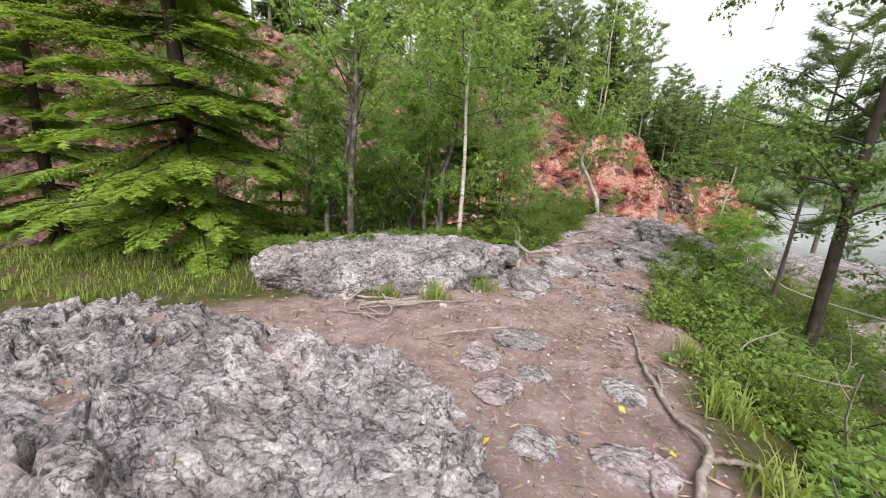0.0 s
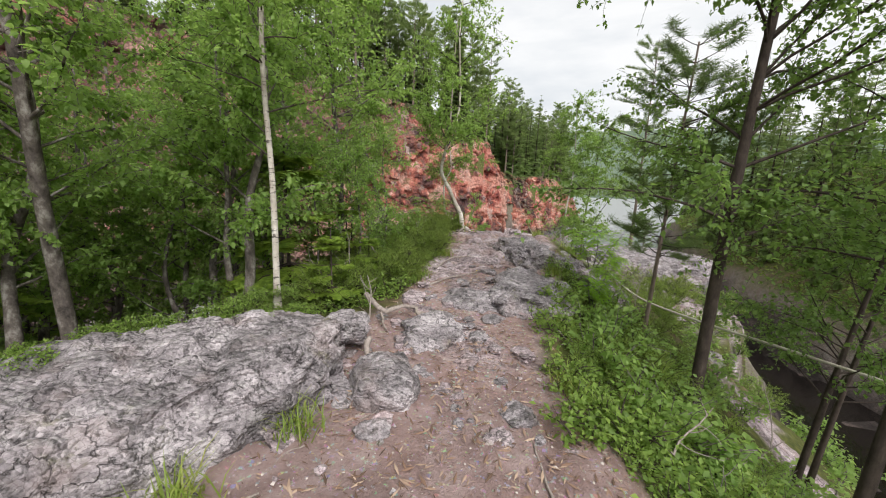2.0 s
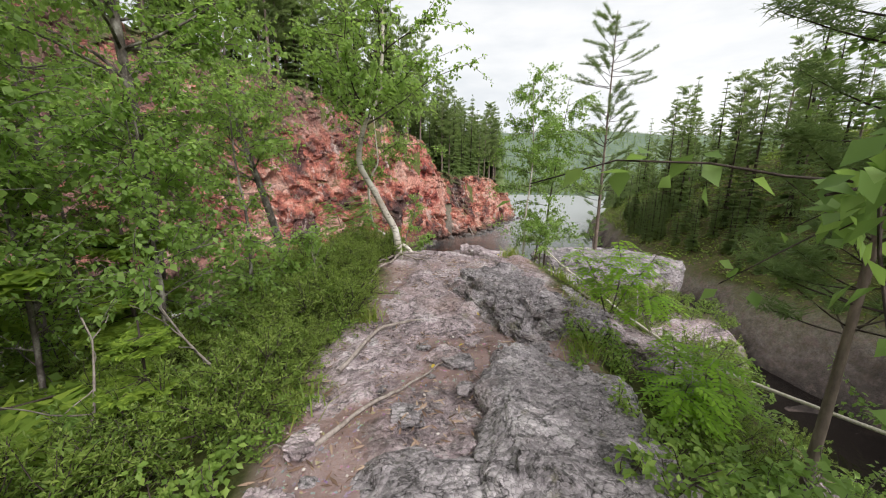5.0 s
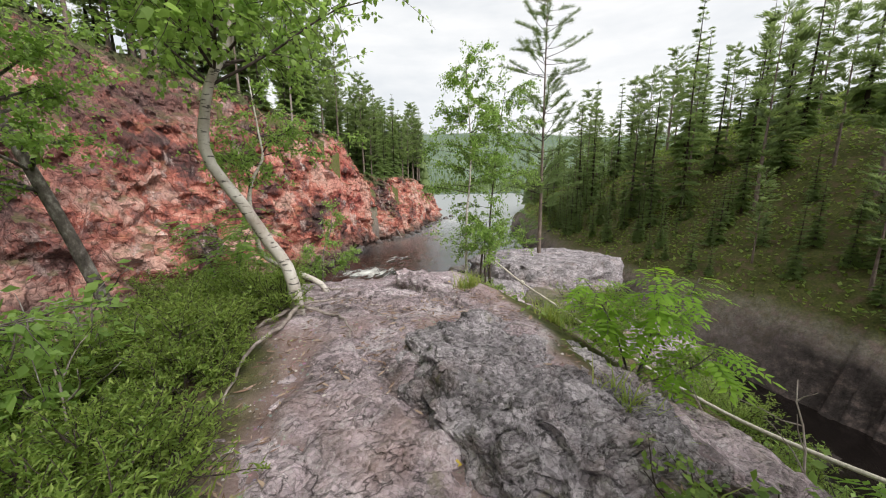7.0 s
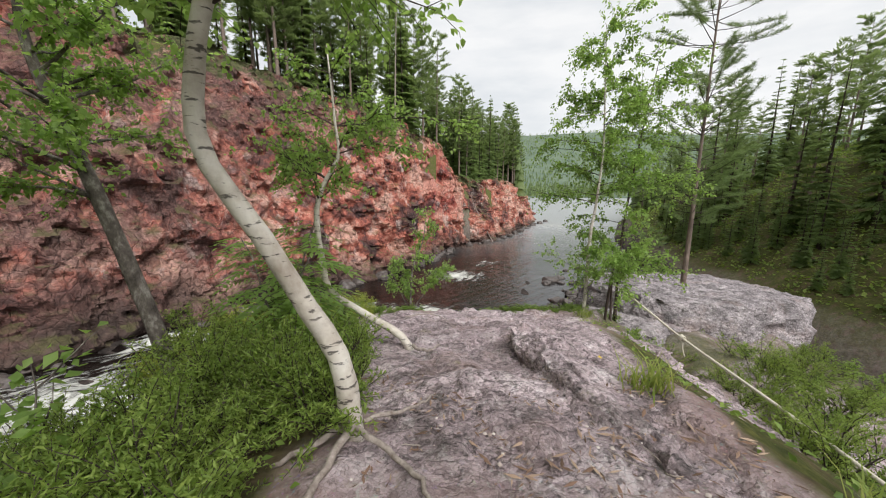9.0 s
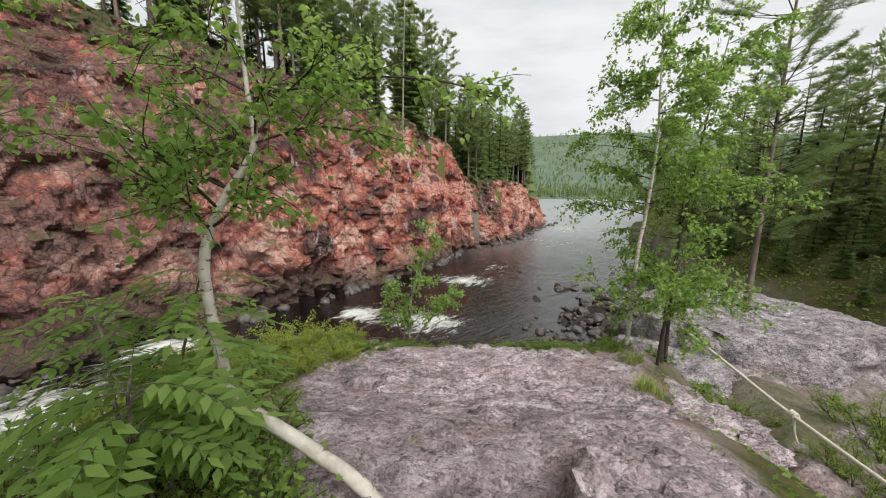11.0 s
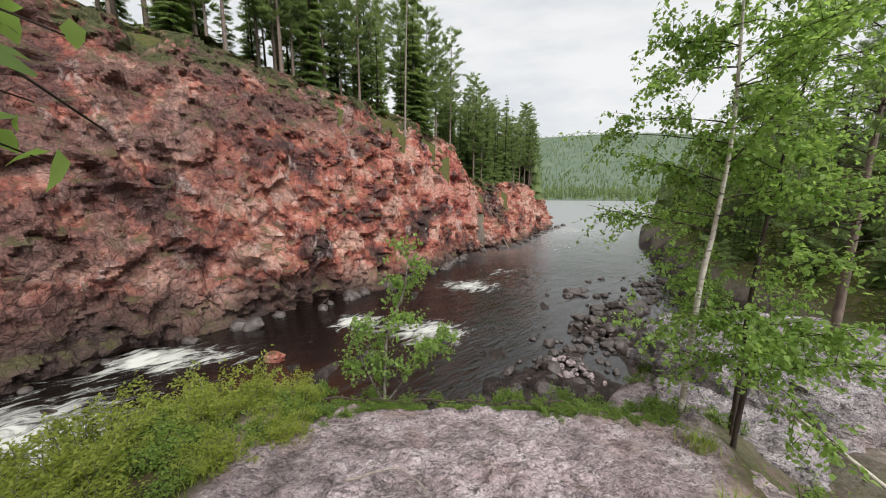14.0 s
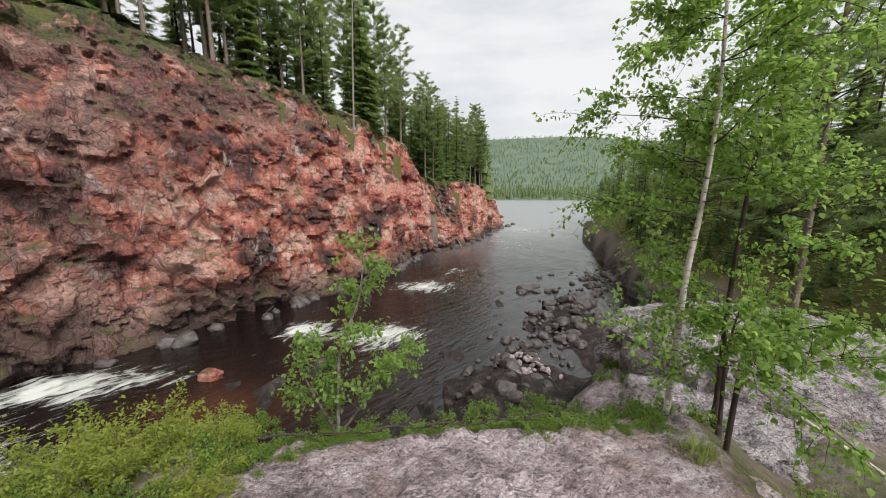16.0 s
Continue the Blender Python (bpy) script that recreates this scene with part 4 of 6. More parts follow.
def broadleaf(name, label, stems, radius, seed, bark_mat, leaf_mat, crown=(0.45, 1.0), limbs=22, reach=1.1, leaf=0.06, per_twig=16, twigs=5, rise=0.35,
              category="tree", extra=(), droop=0.03, sides=10, bias=None, dense=1.0, group="", fine=False):
    """A birch-like tree: stems along given lines, limbs that fork into twigs, and leaves hanging from the twigs."""
    rng = np.random.default_rng(seed)
    base = np.array(stems[0][0], float)
    top = thing(name, label, category, tuple(base), group)
    wood, tips = Bag(), []
    for si, points in enumerate(stems):
        trunk = Bag()
        line = spline(np.array(points, float) - base, 26)
        r = radius * (1.0 if si == 0 else 0.75)
        tube(trunk, line, r * 1.12, r * 0.16, sides, rng, 0.10, 0.8)
        # flare at the root
        flare = [line[0] + (line[1] - line[0]) * q + np.array([0, 0, -0.12 * (1 - q)]) for q in np.linspace(-0.6, 0.8, 5)]
        tube(trunk, flare, r * 1.8, r * 1.05, sides, rng, 0.25)
        part("trunk", trunk.mesh("trunk", bark_mat), top)
        count = max(3, int(limbs / len(stems)))
        for k in range(count):
            f = crown[0] + (crown[1] - crown[0]) * (k + rng.random()) / count
            i = min(int(f * 26), 25)
            start = line[i]
            az = rng.random() * 2 * np.pi
            length = reach * (0.45 + 0.75 * rng.random()) * (1.05 - 0.55 * (f - crown[0]) / (crown[1] - crown[0] + 1e-6))
            d = np.array([math.cos(az), math.sin(az), rise + 0.5 * rng.random()])
            if bias is not None:
                d = d + np.array(bias)
            ll = limb_line(start, d, length, rng, 0.35, droop)
            tube(wood, ll, r * 0.34 * (1.1 - 0.6 * f), 0.003, 5)
            tips.append(ll)
    for pts in extra:
        ll = spline(np.array(pts, float) - base, 12)
        tube(wood, ll, radius * 0.2, 0.004, 6, rng, 0.1)
        tips.append(ll)
        tips.append(ll)
    centres = []
    for ll in tips:
        n = len(ll)
        for k in range(max(1, int(twigs * 2.6 * dense))):
            q = 0.25 + 0.75 * rng.random()
            i = min(int(q * (n - 1)), n - 2)
            p = ll[i] + (ll[i + 1] - ll[i]) * rng.random()
            d = unit(ll[i + 1] - ll[i]) + (rng.random(3) - 0.5) * 1.7
            tl = limb_line(p, d, 0.20 + 0.32 * reach * rng.random(), rng, 0.5, 0.12, 4)
            tube(wood, tl, 0.004, 0.0015, 3)
            m = max(3, int(per_twig * 1.9 * (0.6 + 0.8 * rng.random())))
            u = rng.random(m) * 3.999
            i0 = u.astype(int)
            pts = tl[i0] + (tl[i0 + 1] - tl[i0]) * (u - i0)[:, None] + (rng.random((m, 3)) - 0.5) * leaf * 1.5
            centres.append(pts)
    tagged(part("branchwork", wood.mesh("branchwork", bark_mat if bark_mat is not M_BIRCH else M_DARK), top), kind="stuff")
    v, f = leaves(np.concatenate(centres), leaf, rng, 0.6, 0.68, fine)
    tagged(part("foliage", mesh_of("foliage", v, f, leaf_mat, False), top), kind="stuff")
    return top


def conifer_meshes(height, spread, seed, style="spruce", near=False, bark_mat=None, clear=0.0):
    """Trunk and needled branches of a spruce or pine that stands at the origin."""
    rng = np.random.default_rng(seed)
    trunk, twig = Bag(), Bag()
    lean = (rng.random(2) - 0.5) * 0.03 * height
    line = spline([(0, 0, -0.3), (lean[0] * 0.3, lean[1] * 0.3, height * 0.35), (lean[0], lean[1], height)], 10)
    tube(trunk, line, height * (0.016 if style == "spruce" else 0.013 if not near else 0.009), 0.012, 8 if near else 5, rng, 0.1)
    V, F, nv = [], [], 0
    levels = int(height * (3.9 if near else 2.1)) if style == "spruce" else int(height * (4.6 if near else 1.8))
    for k in range(levels):
        q = (k + rng.random()) / levels
        z0 = clear + (1 - clear) * q
        p0 = line[min(int(z0 * 10), 9)] + (line[min(int(z0 * 10) + 1, 10)] - line[min(int(z0 * 10), 9)]) * (z0 * 10 - min(int(z0 * 10), 9))
        if style == "spruce":
            length = spread * (1 - q) ** 0.75 * (0.65 + 0.5 * rng.random()) + 0.12
            count = 5 if near else 5
        else:
            length = spread * (0.35 + 0.75 * math.sin(min(1.0, 0.15 + q) * 2.6)) * (0.5 + 0.7 * rng.random())
            count = 3 if near else 4
        for b in range(count):
            az = rng.random() * 2 * np.pi
            el = (0.25 - 0.62 * (1 - q)) if style == "spruce" else (-0.1 + 0.7 * rng.random())
            ll = limb_line(p0, (math.cos(az), math.sin(az), el), length, rng, 0.14, 0.05 if style == "spruce" else -0.05, 5)
            if style == "spruce":
                ll[-2:, 2] += 0.06 * length
            tube(twig, ll if near else ll[[0, 3]], (0.008 + 0.012 * length) * (1.0 if style == "spruce" else 0.55), 0.004 if style == "spruce" else 0.002, 3)
            if near:
                steps, per = (int(8 + 15 * length) if style == "spruce" else int(7 + 14 * length)), 2
            else:
                steps, per = max(4, int(4 + 2.6 * length)), 2
            u = (0.12 if style == "spruce" else 0.45) + (0.88 if style == "spruce" else 0.55) * (np.arange(steps) + rng.random(steps)) / steps
            i0 = np.minimum((u * 5).astype(int), 4)
            pp = ll[i0] + (ll[i0 + 1] - ll[i0]) * (u * 5 - i0)[:, None]
            dd = unit(ll[-1] - ll[0])
            sd = unit(np.cross(dd, np.array([0, 0, 1.0])))
            for sgn in (-1, 1):
                w = (0.16 + 0.30 * length * (1 - u) + 0.05 * rng.random(steps)) if style == "spruce" else ((0.07 if near else 0.20) + (0.07 if near else 0.25) * rng.random(steps))
                if near:
                    w = w * 0.9
                tipd = dd[None] * (0.75 + 0.3 * rng.random((steps, 1))) + sgn * sd[None] * (0.5 + 0.8 * rng.random((steps, 1))) + np.array([0, 0, -0.25 if style == "spruce" else 0.35])[None] * rng.random((steps, 1)) * 2
                tipd /= np.linalg.norm(tipd, axis=1)[:, None]
                if style == "pine" and near:
                    tipd = tipd + (rng.random((steps, 3)) - 0.5) * 1.6 + np.array([0, 0, 0.4])
                    tipd /= np.linalg.norm(tipd, axis=1)[:, None]
                if near:
                    # a side shoot with needles either side
                    m = 11 if style == "spruce" else 12
                    nrm = np.cross(tipd, np.array([0, 0, 1.0]) + 0.5 * (rng.random((steps, 3)) - 0.5))
                    nrm /= np.linalg.norm(nrm, axis=1)[:, None] + 1e-9
                    for j in range(m):
                        fq = (j + 0.5) / m
                        s0 = pp + tipd * (w * fq)[:, None]
                        side = (1 if j % 2 else -1)
                        tip = s0 + tipd * (0.055 if style == "spruce" else 0.05) + nrm * side * (0.075 if style == "spruce" else 0.065) * (1.15 - 0.5 * fq) + (rng.random((steps, 3)) - 0.5) * (0.04 if style == "spruce" else 0.11)
                        s1 = s0 + tipd * (0.045 if style == "spruce" else 0.010)
                        V.append(np.stack([s0, s1, tip], 1).reshape(-1, 3))
                        F.append(np.arange(steps * 3).reshape(-1, 3) + nv)
                        nv += steps * 3
                else:
                    w = w * 1.45
                    wd = w * (0.5 if style == "spruce" else 0.6)
                    nrm = np.cross(tipd, np.array([0, 0, 1.0]) + 0.9 * (rng.random((steps, 3)) - 0.5))
                    nrm /= np.linalg.norm(nrm, axis=1)[:, None] + 1e-9
                    a = pp
                    b1 = pp + tipd * (w * 0.5)[:, None] + nrm * wd[:, None] * 0.5
                    b2 = pp + tipd * (w * 0.5)[:, None] - nrm * wd[:, None] * 0.5
                    c1 = pp + tipd * w[:, None] + nrm * wd[:, None] * 0.25
                    c2 = pp + tipd * (w * 1.1)[:, None] - nrm * wd[:, None] * 0.3
                    V.append(np.stack([a, b1, c1, b2, c2], 1).reshape(-1, 3))
                    base = np.array([[0, 1, 2], [0, 4, 3]])
                    F.append((np.arange(steps)[:, None, None] * 5 + base[None]).reshape(-1, 3) + nv)
                    nv += steps * 5
    mat = (M_SPRUCE if near else M_HAZESPRUCE) if style == "spruce" else (M_PINE if near else M_HAZEPINE)
    needles = mesh_of("foliage", np.concatenate(V), np.concatenate(F), mat, False)
    return trunk.mesh("trunk", bark_mat or (M_DARK if style == "spruce" else M_PINEBARK)), twig.mesh("branchwork", bark_mat or M_DARK), needles


def conifer(name, label, at, meshes, turn=0.0, size=1.0, group="", tilt=0.0):
    top = thing(name, label, "tree", at, group)
    top.matrix_world = pose(*at, tilt, 0, turn) @ Matrix.Diagonal((size, size, size, 1))
    for n, me in zip(("trunk", "branchwork", "foliage"), meshes):
        tagged(part(n, me, top), kind="" if n == "trunk" else "stuff")
    return top


def gz(x, y, dz=0.0):
    return (x, y, ground_at(x, y) + dz)


# big spruce and its neighbours on the grassy shelf
SPRUCE_BIG = conifer_meshes(11.0, 2.5, 3, "spruce", True, clear=0.03)
SPRUCE_MID = conifer_meshes(6.5, 1.7, 4, "spruce", True, clear=0.0)
SPRUCE_YOUNG = conifer_meshes(2.2, 0.75, 6, "spruce", True)
conifer("spruce", "tall old spruce with drooping green branches at the grass edge", gz(-6.45, 3.2, -0.05), SPRUCE_BIG, 40, tilt=2)
conifer("spruce", "dense green spruce at the brink of the gorge", gz(-9.6, 2.2, -0.2), SPRUCE_BIG, 200, 0.85)
conifer("spruce", "dense green spruce at the brink of the gorge", gz(-8.6, 6.4, -0.2), SPRUCE_MID, 100, 1.1)
conifer("spruce", "dark spruce growing on the slope above the river", gz(-6.4, 11.2, -0.2), SPRUCE_MID, 260, 0.9)
conifer("spruce", "slender young spruce on the slope above the river", gz(-3.3, 7.2, -0.1), SPRUCE_YOUNG, 30, 1.35)
for k, (x, y, s) in enumerate(((-2.2, 6.4, 0.55), (-2.75, 8.3, 0.75), (-2.0, 7.4, 0.42), (-3.6, 9.6, 0.9))):
    conifer("spruce_sapling", "knee-high young spruce beside the trail", gz(x, y, -0.05), SPRUCE_YOUNG, 70 * k, s, "young spruces")

# slim white birch beside the boulder and crooked dark birches behind it
broadleaf("birch", "slim straight white birch behind the boulder", [[(-2.61, 5.75, 0.28), (-2.60, 5.77, 1.6), (-2.66, 5.81, 3.2), (-2.54, 5.89, 5.0), (-2.54, 5.89, 6.8)]], 0.036, 21, M_BIRCH, M_BIRCH_LEAF, (0.33, 1.0), 34, 1.45, 0.055, 13, 6)
for k, (x, y, lean) in enumerate(((-5.7, 6.6, -0.7), (-4.9, 7.0, 0.5), (-7.2, 7.6, -0.5), (-6.2, 9.0, 0.4), (-3.6, 6.3, 0.35), (-7.6, 10.4, 0.5), (-5.6, 4.9, 0.6), (-4.2, 7.4, 0.5), (-6.6, 5.8, 0.4))):
    z = ground_at(x, y)
    broadleaf("crooked_birch", "crooked dark birch with bent stems and green leaves",
              [[(x, y, z - 0.1), (x + lean * 0.7, y, z + 0.9), (x + lean * 0.5, y + 0.2, z + 2.0), (x + lean * 1.3, y + 0.3, z + 3.3), (x + lean, y + 0.3, z + 5.4)],
               [(x + 0.1, y + 0.1, z - 0.1), (x - lean * 0.9, y + 0.3, z + 1.0), (x - lean * 0.6, y + 0.3, z + 2.4), (x - lean * 1.4, y + 0.6, z + 4.4)]],
              0.075, 30 + k, M_OLD, M_BIRCH_LEAF, (0.42, 1.0), 30, 1.5, 0.066, 13, 6, group="crooked birches")
for k, (x, y, h) in enumerate(((-5.0, 9.6, 9.5), (-6.9, 11.9, 11.0), (-8.6, 9.2, 10.0), (-9.8, 13.0, 11.5), (-10.5, 6.5, 10.0), (-12.5, 10.0, 11.0), (-3.4, 9.4, 7.0), (-8.2, 3.9, 9.0))):
    z = ground_at(x, y)
    broadleaf("birch", "tall leafy birch on the slope above the river", [[(x, y, z - 0.1), (x + 0.1, y, z + 0.3 * h), (x - 0.15, y + 0.2, z + 0.65 * h), (x, y + 0.1, z + h)]],
              0.07, 140 + k, M_OLD, M_BIRCH_LEAF, (0.50, 1.0), 34, 1.9, 0.075, 12, 6, group="slope birches")

broadleaf("birch", "leafy birch with branches arching over the boulder",
          [[(-4.7, 5.1, -0.3), (-4.6, 5.0, 1.2), (-4.3, 4.8, 2.6), (-4.2, 4.7, 4.2), (-4.2, 4.7, 6.0)]], 0.07, 47, M_OLD, M_BIRCH_LEAF, (0.4, 1.0), 26, 1.5, 0.06, 11, 5, fine=True,
          extra=[[(-4.4, 4.9, 2.2), (-3.6, 4.4, 2.9), (-2.8, 3.9, 3.2), (-2.1, 3.6, 3.1)], [(-4.3, 4.8, 2.7), (-3.4, 4.6, 3.4), (-2.4, 4.6, 3.6), (-1.7, 4.7, 3.4)], [(-4.3, 4.8, 2.5), (-3.9, 3.8, 3.1), (-3.4, 3.0, 3.4), (-2.9, 2.4, 3.3)]])

# the bent birch on the crest, its leaning second stem and the old birch below
broadleaf("birch", "bent white birch rooted at the rock's edge",
          [[(-0.64, 11.0, 0.28), (-0.69, 11.0, 0.86), (-0.86, 11.0, 1.2), (-1.02, 10.97, 1.53), (-1.24, 10.92, 1.95), (-1.22, 10.9, 2.28), (-1.13, 10.9, 2.6), (-0.95, 10.9, 2.96), (-0.86, 10.95, 3.9), (-0.95, 11.0, 5.4), (-0.8, 11.1, 7.4)]],
          0.056, 41, M_BIRCH, M_BIRCH_LEAF, (0.58, 1.0), 32, 1.7, 0.058, 12, 5, fine=True,
          extra=[[(-1.15, 10.9, 2.55), (-1.6, 11.1, 3.0), (-1.9, 11.3, 3.5), (-2.2, 11.4, 4.2)], [(-1.1, 10.9, 2.7), (-0.75, 11.2, 2.9), (-0.5, 11.5, 3.3)]])
broadleaf("birch", "leaning birch stem arching out over the slope, leafy above",
          [[(-0.40, 12.55, 0.0), (-0.52, 12.55, 0.30), (-0.89, 12.65, 0.50), (-1.26, 12.7, 0.74), (-1.33, 12.7, 1.06), (-1.37, 12.72, 1.5), (-1.33, 12.85, 1.8), (-1.2, 12.98, 2.1), (-1.22, 13.0, 2.42), (-1.3, 13.1, 3.2)]],
          0.040, 43, M_BIRCH, M_BIRCH_LEAF, (0.62, 1.0), 20, 0.75, 0.044, 9, 4, fine=True,
          extra=[[(-1.2, 13.0, 2.4), (-0.86, 13.0, 2.43), (-0.5, 13.05, 2.5), (-0.1, 13.05, 2.47), (0.14, 13.0, 2.38)], [(-1.22, 12.98, 2.12), (-0.86, 13.0, 2.22), (-0.55, 13.1, 2.2)],
                 [(-1.25, 12.9, 2.0), (-1.6, 13.1, 2.15), (-1.9, 13.3, 2.1)]])
broadleaf("old_birch", "dark lichen-covered old birch leaning over the gorge",
          [[(-3.08, 13.0, -1.5), (-3.17, 13.0, -0.6), (-3.5, 13.0, 0.9), (-3.9, 13.0, 2.3), (-4.15, 13.0, 3.2), (-4.2, 13.1, 4.6)]], 0.095, 45, M_OLD, M_BIRCH_LEAF, (0.5, 1.0), 28, 1.4, 0.065, 12, 5)

for k, (x, y, h) in enumerate(((-2.3, 9.3, 2.5), (-2.9, 8.8, 3.0), (-3.5, 9.6, 3.4), (-2.5, 8.2, 2.2), (-3.9, 9.0, 3.6), (-3.2, 7.9, 2.8))):
    z = ground_at(x, y)
    broadleaf("birch_sapling", "young leafy birch growing among the junipers", [[(x, y, z - 0.05), (x + 0.08, y, z + 0.4 * h), (x - 0.05, y + 0.1, z + 0.75 * h), (x, y, z + h)]],
              0.02, 170 + k, M_OLD, M_BIRCH_LEAF, (0.22, 1.0), 22, 0.75, 0.05, 9, 4, group="birch saplings")

# twin birches by the post, the little birch on the brink
broadleaf("birch", "slender leafy birch beside the rope post",
          [[(3.46, 17.25, -1.2), (3.44, 17.2, 0.66), (3.52, 17.2, 1.5), (3.57, 17.2, 2.65), (3.5, 17.2, 3.8), (3.4, 17.2, 5.2)]], 0.036, 51, M_BIRCH, M_BIRCH_LEAF, (0.40, 1.0), 44, 1.5, 0.062, 12, 7, rise=0.1, dense=0.75, fine=True)
broadleaf("birch", "young birch with dense foliage above grey rock",
          [[(4.3, 17.35, -1.3), (4.3, 17.4, 0.4), (4.45, 17.5, 1.8), (4.6, 17.5, 3.2), (4.8, 17.5, 4.6)], [(4.0, 17.0, -1.2), (3.95, 17.0, -0.2), (4.0, 16.95, 0.6)]], 0.032, 52, M_DARK, M_BIRCH_LEAF, (0.36, 1.0), 46, 1.6, 0.062, 12, 7, rise=0.1, dense=0.75, fine=True)
broadleaf("birch_shrub", "small many-stemmed birch on the brink above the rapids",
          [[(-0.82, 17.5, -1.25), (-0.75, 17.5, -0.2), (-0.5, 17.5, 0.5), (-0.42, 17.5, 1.15)], [(-0.85, 17.52, -1.25), (-1.15, 17.55, -0.6), (-1.3, 17.5, -0.05)], [(-0.78, 17.48, -1.25), (-0.3, 17.5, -0.6), (0.05, 17.45, -0.1)]],
          0.022, 53, M_OLD, M_BIRCH_LEAF, (0.25, 1.0), 30, 0.45, 0.062, 8, 3, category="shrub")

# leafy trees on the slope below the trail
broadleaf("alder", "dark-trunked leafy tree on the slope below the trail", [[(2.55, 6.05, -1.45), (2.5, 6.05, 1.0), (2.52, 6.05, 2.9), (2.6, 6.1, 5.2), (2.6, 6.1, 7.0)]], 0.064, 61, M_DARK, M_ALDER_LEAF, (0.28, 1.0), 56, 1.8, 0.055, 13, 7, bias=(-0.15, 0, 0), dense=0.95)
broadleaf("alder", "dark-trunked leafy tree on the slope below the trail", [[(3.75, 5.3, -2.2), (3.9, 5.4, 0.5), (4.0, 5.4, 2.6), (4.1, 5.5, 5.4)]], 0.06, 62, M_DARK, M_ALDER_LEAF, (0.35, 1.0), 40, 1.8, 0.055, 13, 6, dense=0.85)
for k, (x, y) in enumerate(((4.3, 6.5), (5.2, 7.2), (4.7, 4.3))):
    z = ground_at(x, y)
    broadleaf("slim_tree", "slim dark leaning tree on the shaded slope", [[(x, y, z - 0.2), (x + 0.1, y, z + 1.6), (x + 0.35, y + 0.1, z + 3.2), (x + 0.5, y, z + 5.4)]], 0.042, 64 + k, M_DARK, M_ALDER_LEAF, (0.35, 1.0), 30, 1.5, 0.055, 13, 6, group="slim slope trees", dense=0.65)
PINE_A = conifer_meshes(8.4, 1.5, 71, "pine", True, clear=0.28)
PINE_B = conifer_meshes(4.6, 0.8, 72, "pine", True, clear=0.5)
conifer("pine", "tall thin pine standing on the outcrop by the river", (6.8, 18.5, -0.55), PINE_A, 0, 1.0)
conifer("pine", "thin young pine with bare lower branches below the trail", gz(2.42, 7.25, -0.1), PINE_B, 20, 1.0)
conifer("pine", "dead-looking slim pine on the river flat", gz(11.5, 27.5, -0.1), PINE_B, 120, 1.3)

# ---- forests on both banks ----
FAR_SPRUCE = [conifer_meshes(12 + 2 * k, 1.75 + 0.15 * k, 80 + k, "spruce", False, clear=0.12) for k in range(4)]
FAR_PINE = [conifer_meshes(13 + 2 * k, 1.7, 90 + k, "pine", False, clear=0.42) for k in range(3)]
rng = np.random.default_rng(5)
placed = []


def try_tree(x, y, gap):
    for px, py in placed:
        if abs(px - x) < gap and abs(py - y) < gap:
            return False
    placed.append((x, y))
    return True


count = 0
for _k in range(4000):
    if count >= 290:
        break
    s = rng.random() * 235 + 28
    _s, at = along(BANK, np.array([s]))
    _s, at2 = along(BANK, np.array([s + 1.0]))
    tx, ty = at2[0, 0] - at[0, 0], at2[0, 1] - at[0, 1]
    ln = math.hypot(tx, ty)
    d = at[0, 3] + 1.0 + rng.random() ** 1.9 * 24
    x, y = at[0, 0] - ty / ln * d, at[0, 1] + tx / ln * d
    if not try_tree(x, y, 1.25):
        continue
    pine = rng.random() < 0.55
    size = 1.15 + 0.55 * rng.random()
    if s > 150:
        size *= 0.95
    if pine:
        conifer("pine", "tall pine in the forest above the red cliff", gz(x, y, -0.1), FAR_PINE[int(rng.random() * 3)], rng.random() * 360, size, "forest above the cliff")
    else:
        conifer("spruce", "dark spruce in the forest above the red cliff", gz(x, y, -0.1), FAR_SPRUCE[int(rng.random() * 4)], rng.random() * 360, size, "forest above the cliff")
    count += 1
count = 0
for _k in range(4000):
    if count >= 200:
        break
    y = -6 + 135 * rng.random()
    xb = np.interp(y, BANK_Y, BANK_X)
    x = xb + 3.5 + 46 * rng.random() ** 1.3
    if not try_tree(x, y, 1.9):
        continue
    size = (0.75 + 0.5 * rng.random()) * (0.6 if x - xb < 6 else 1.0)
    if rng.random() < 0.3:
        conifer("pine", "pine in the forest on the bank across the side channel", gz(x, y, -0.1), FAR_PINE[int(rng.random() * 3)], rng.random() * 360, size, "forest on the far bank")
    else:
        conifer("spruce", "green spruce in the forest on the bank across the side channel", gz(x, y, -0.1), FAR_SPRUCE[int(rng.random() * 4)], rng.random() * 360, size, "forest on the far bank")
    count += 1
for _k in range(130):
    y = -4 + 70 * rng.random()
    x = np.interp(y, BANK_Y, BANK_X) + 1.5 + 9 * rng.random()
    conifer("spruce", "young green spruce on the mossy bank across the side channel", gz(x, y, -0.1), FAR_SPRUCE[int(rng.random() * 4)], rng.random() * 360, 0.2 + 0.28 * rng.random(), "young spruces on the far bank")
snag_bag = Bag()
tube(snag_bag, spline([(-6.2, 62.3, 9.0), (-6.0, 62.3, 18), (-5.7, 62.3, 27)], 6), 0.14, 0.05, 7)
tagged(new("dead_tree", snag_bag.mesh("dead_tree", M_ROOT)), "tall bare grey dead trunk above the cliff", "tree")
stick_bag = Bag()
tube(stick_bag, spline([(13.4, 88.6, -11.2), (10.6, 88.4, -6.2), (7.8, 88.6, -0.2)], 6), 0.16, 0.05, 6)
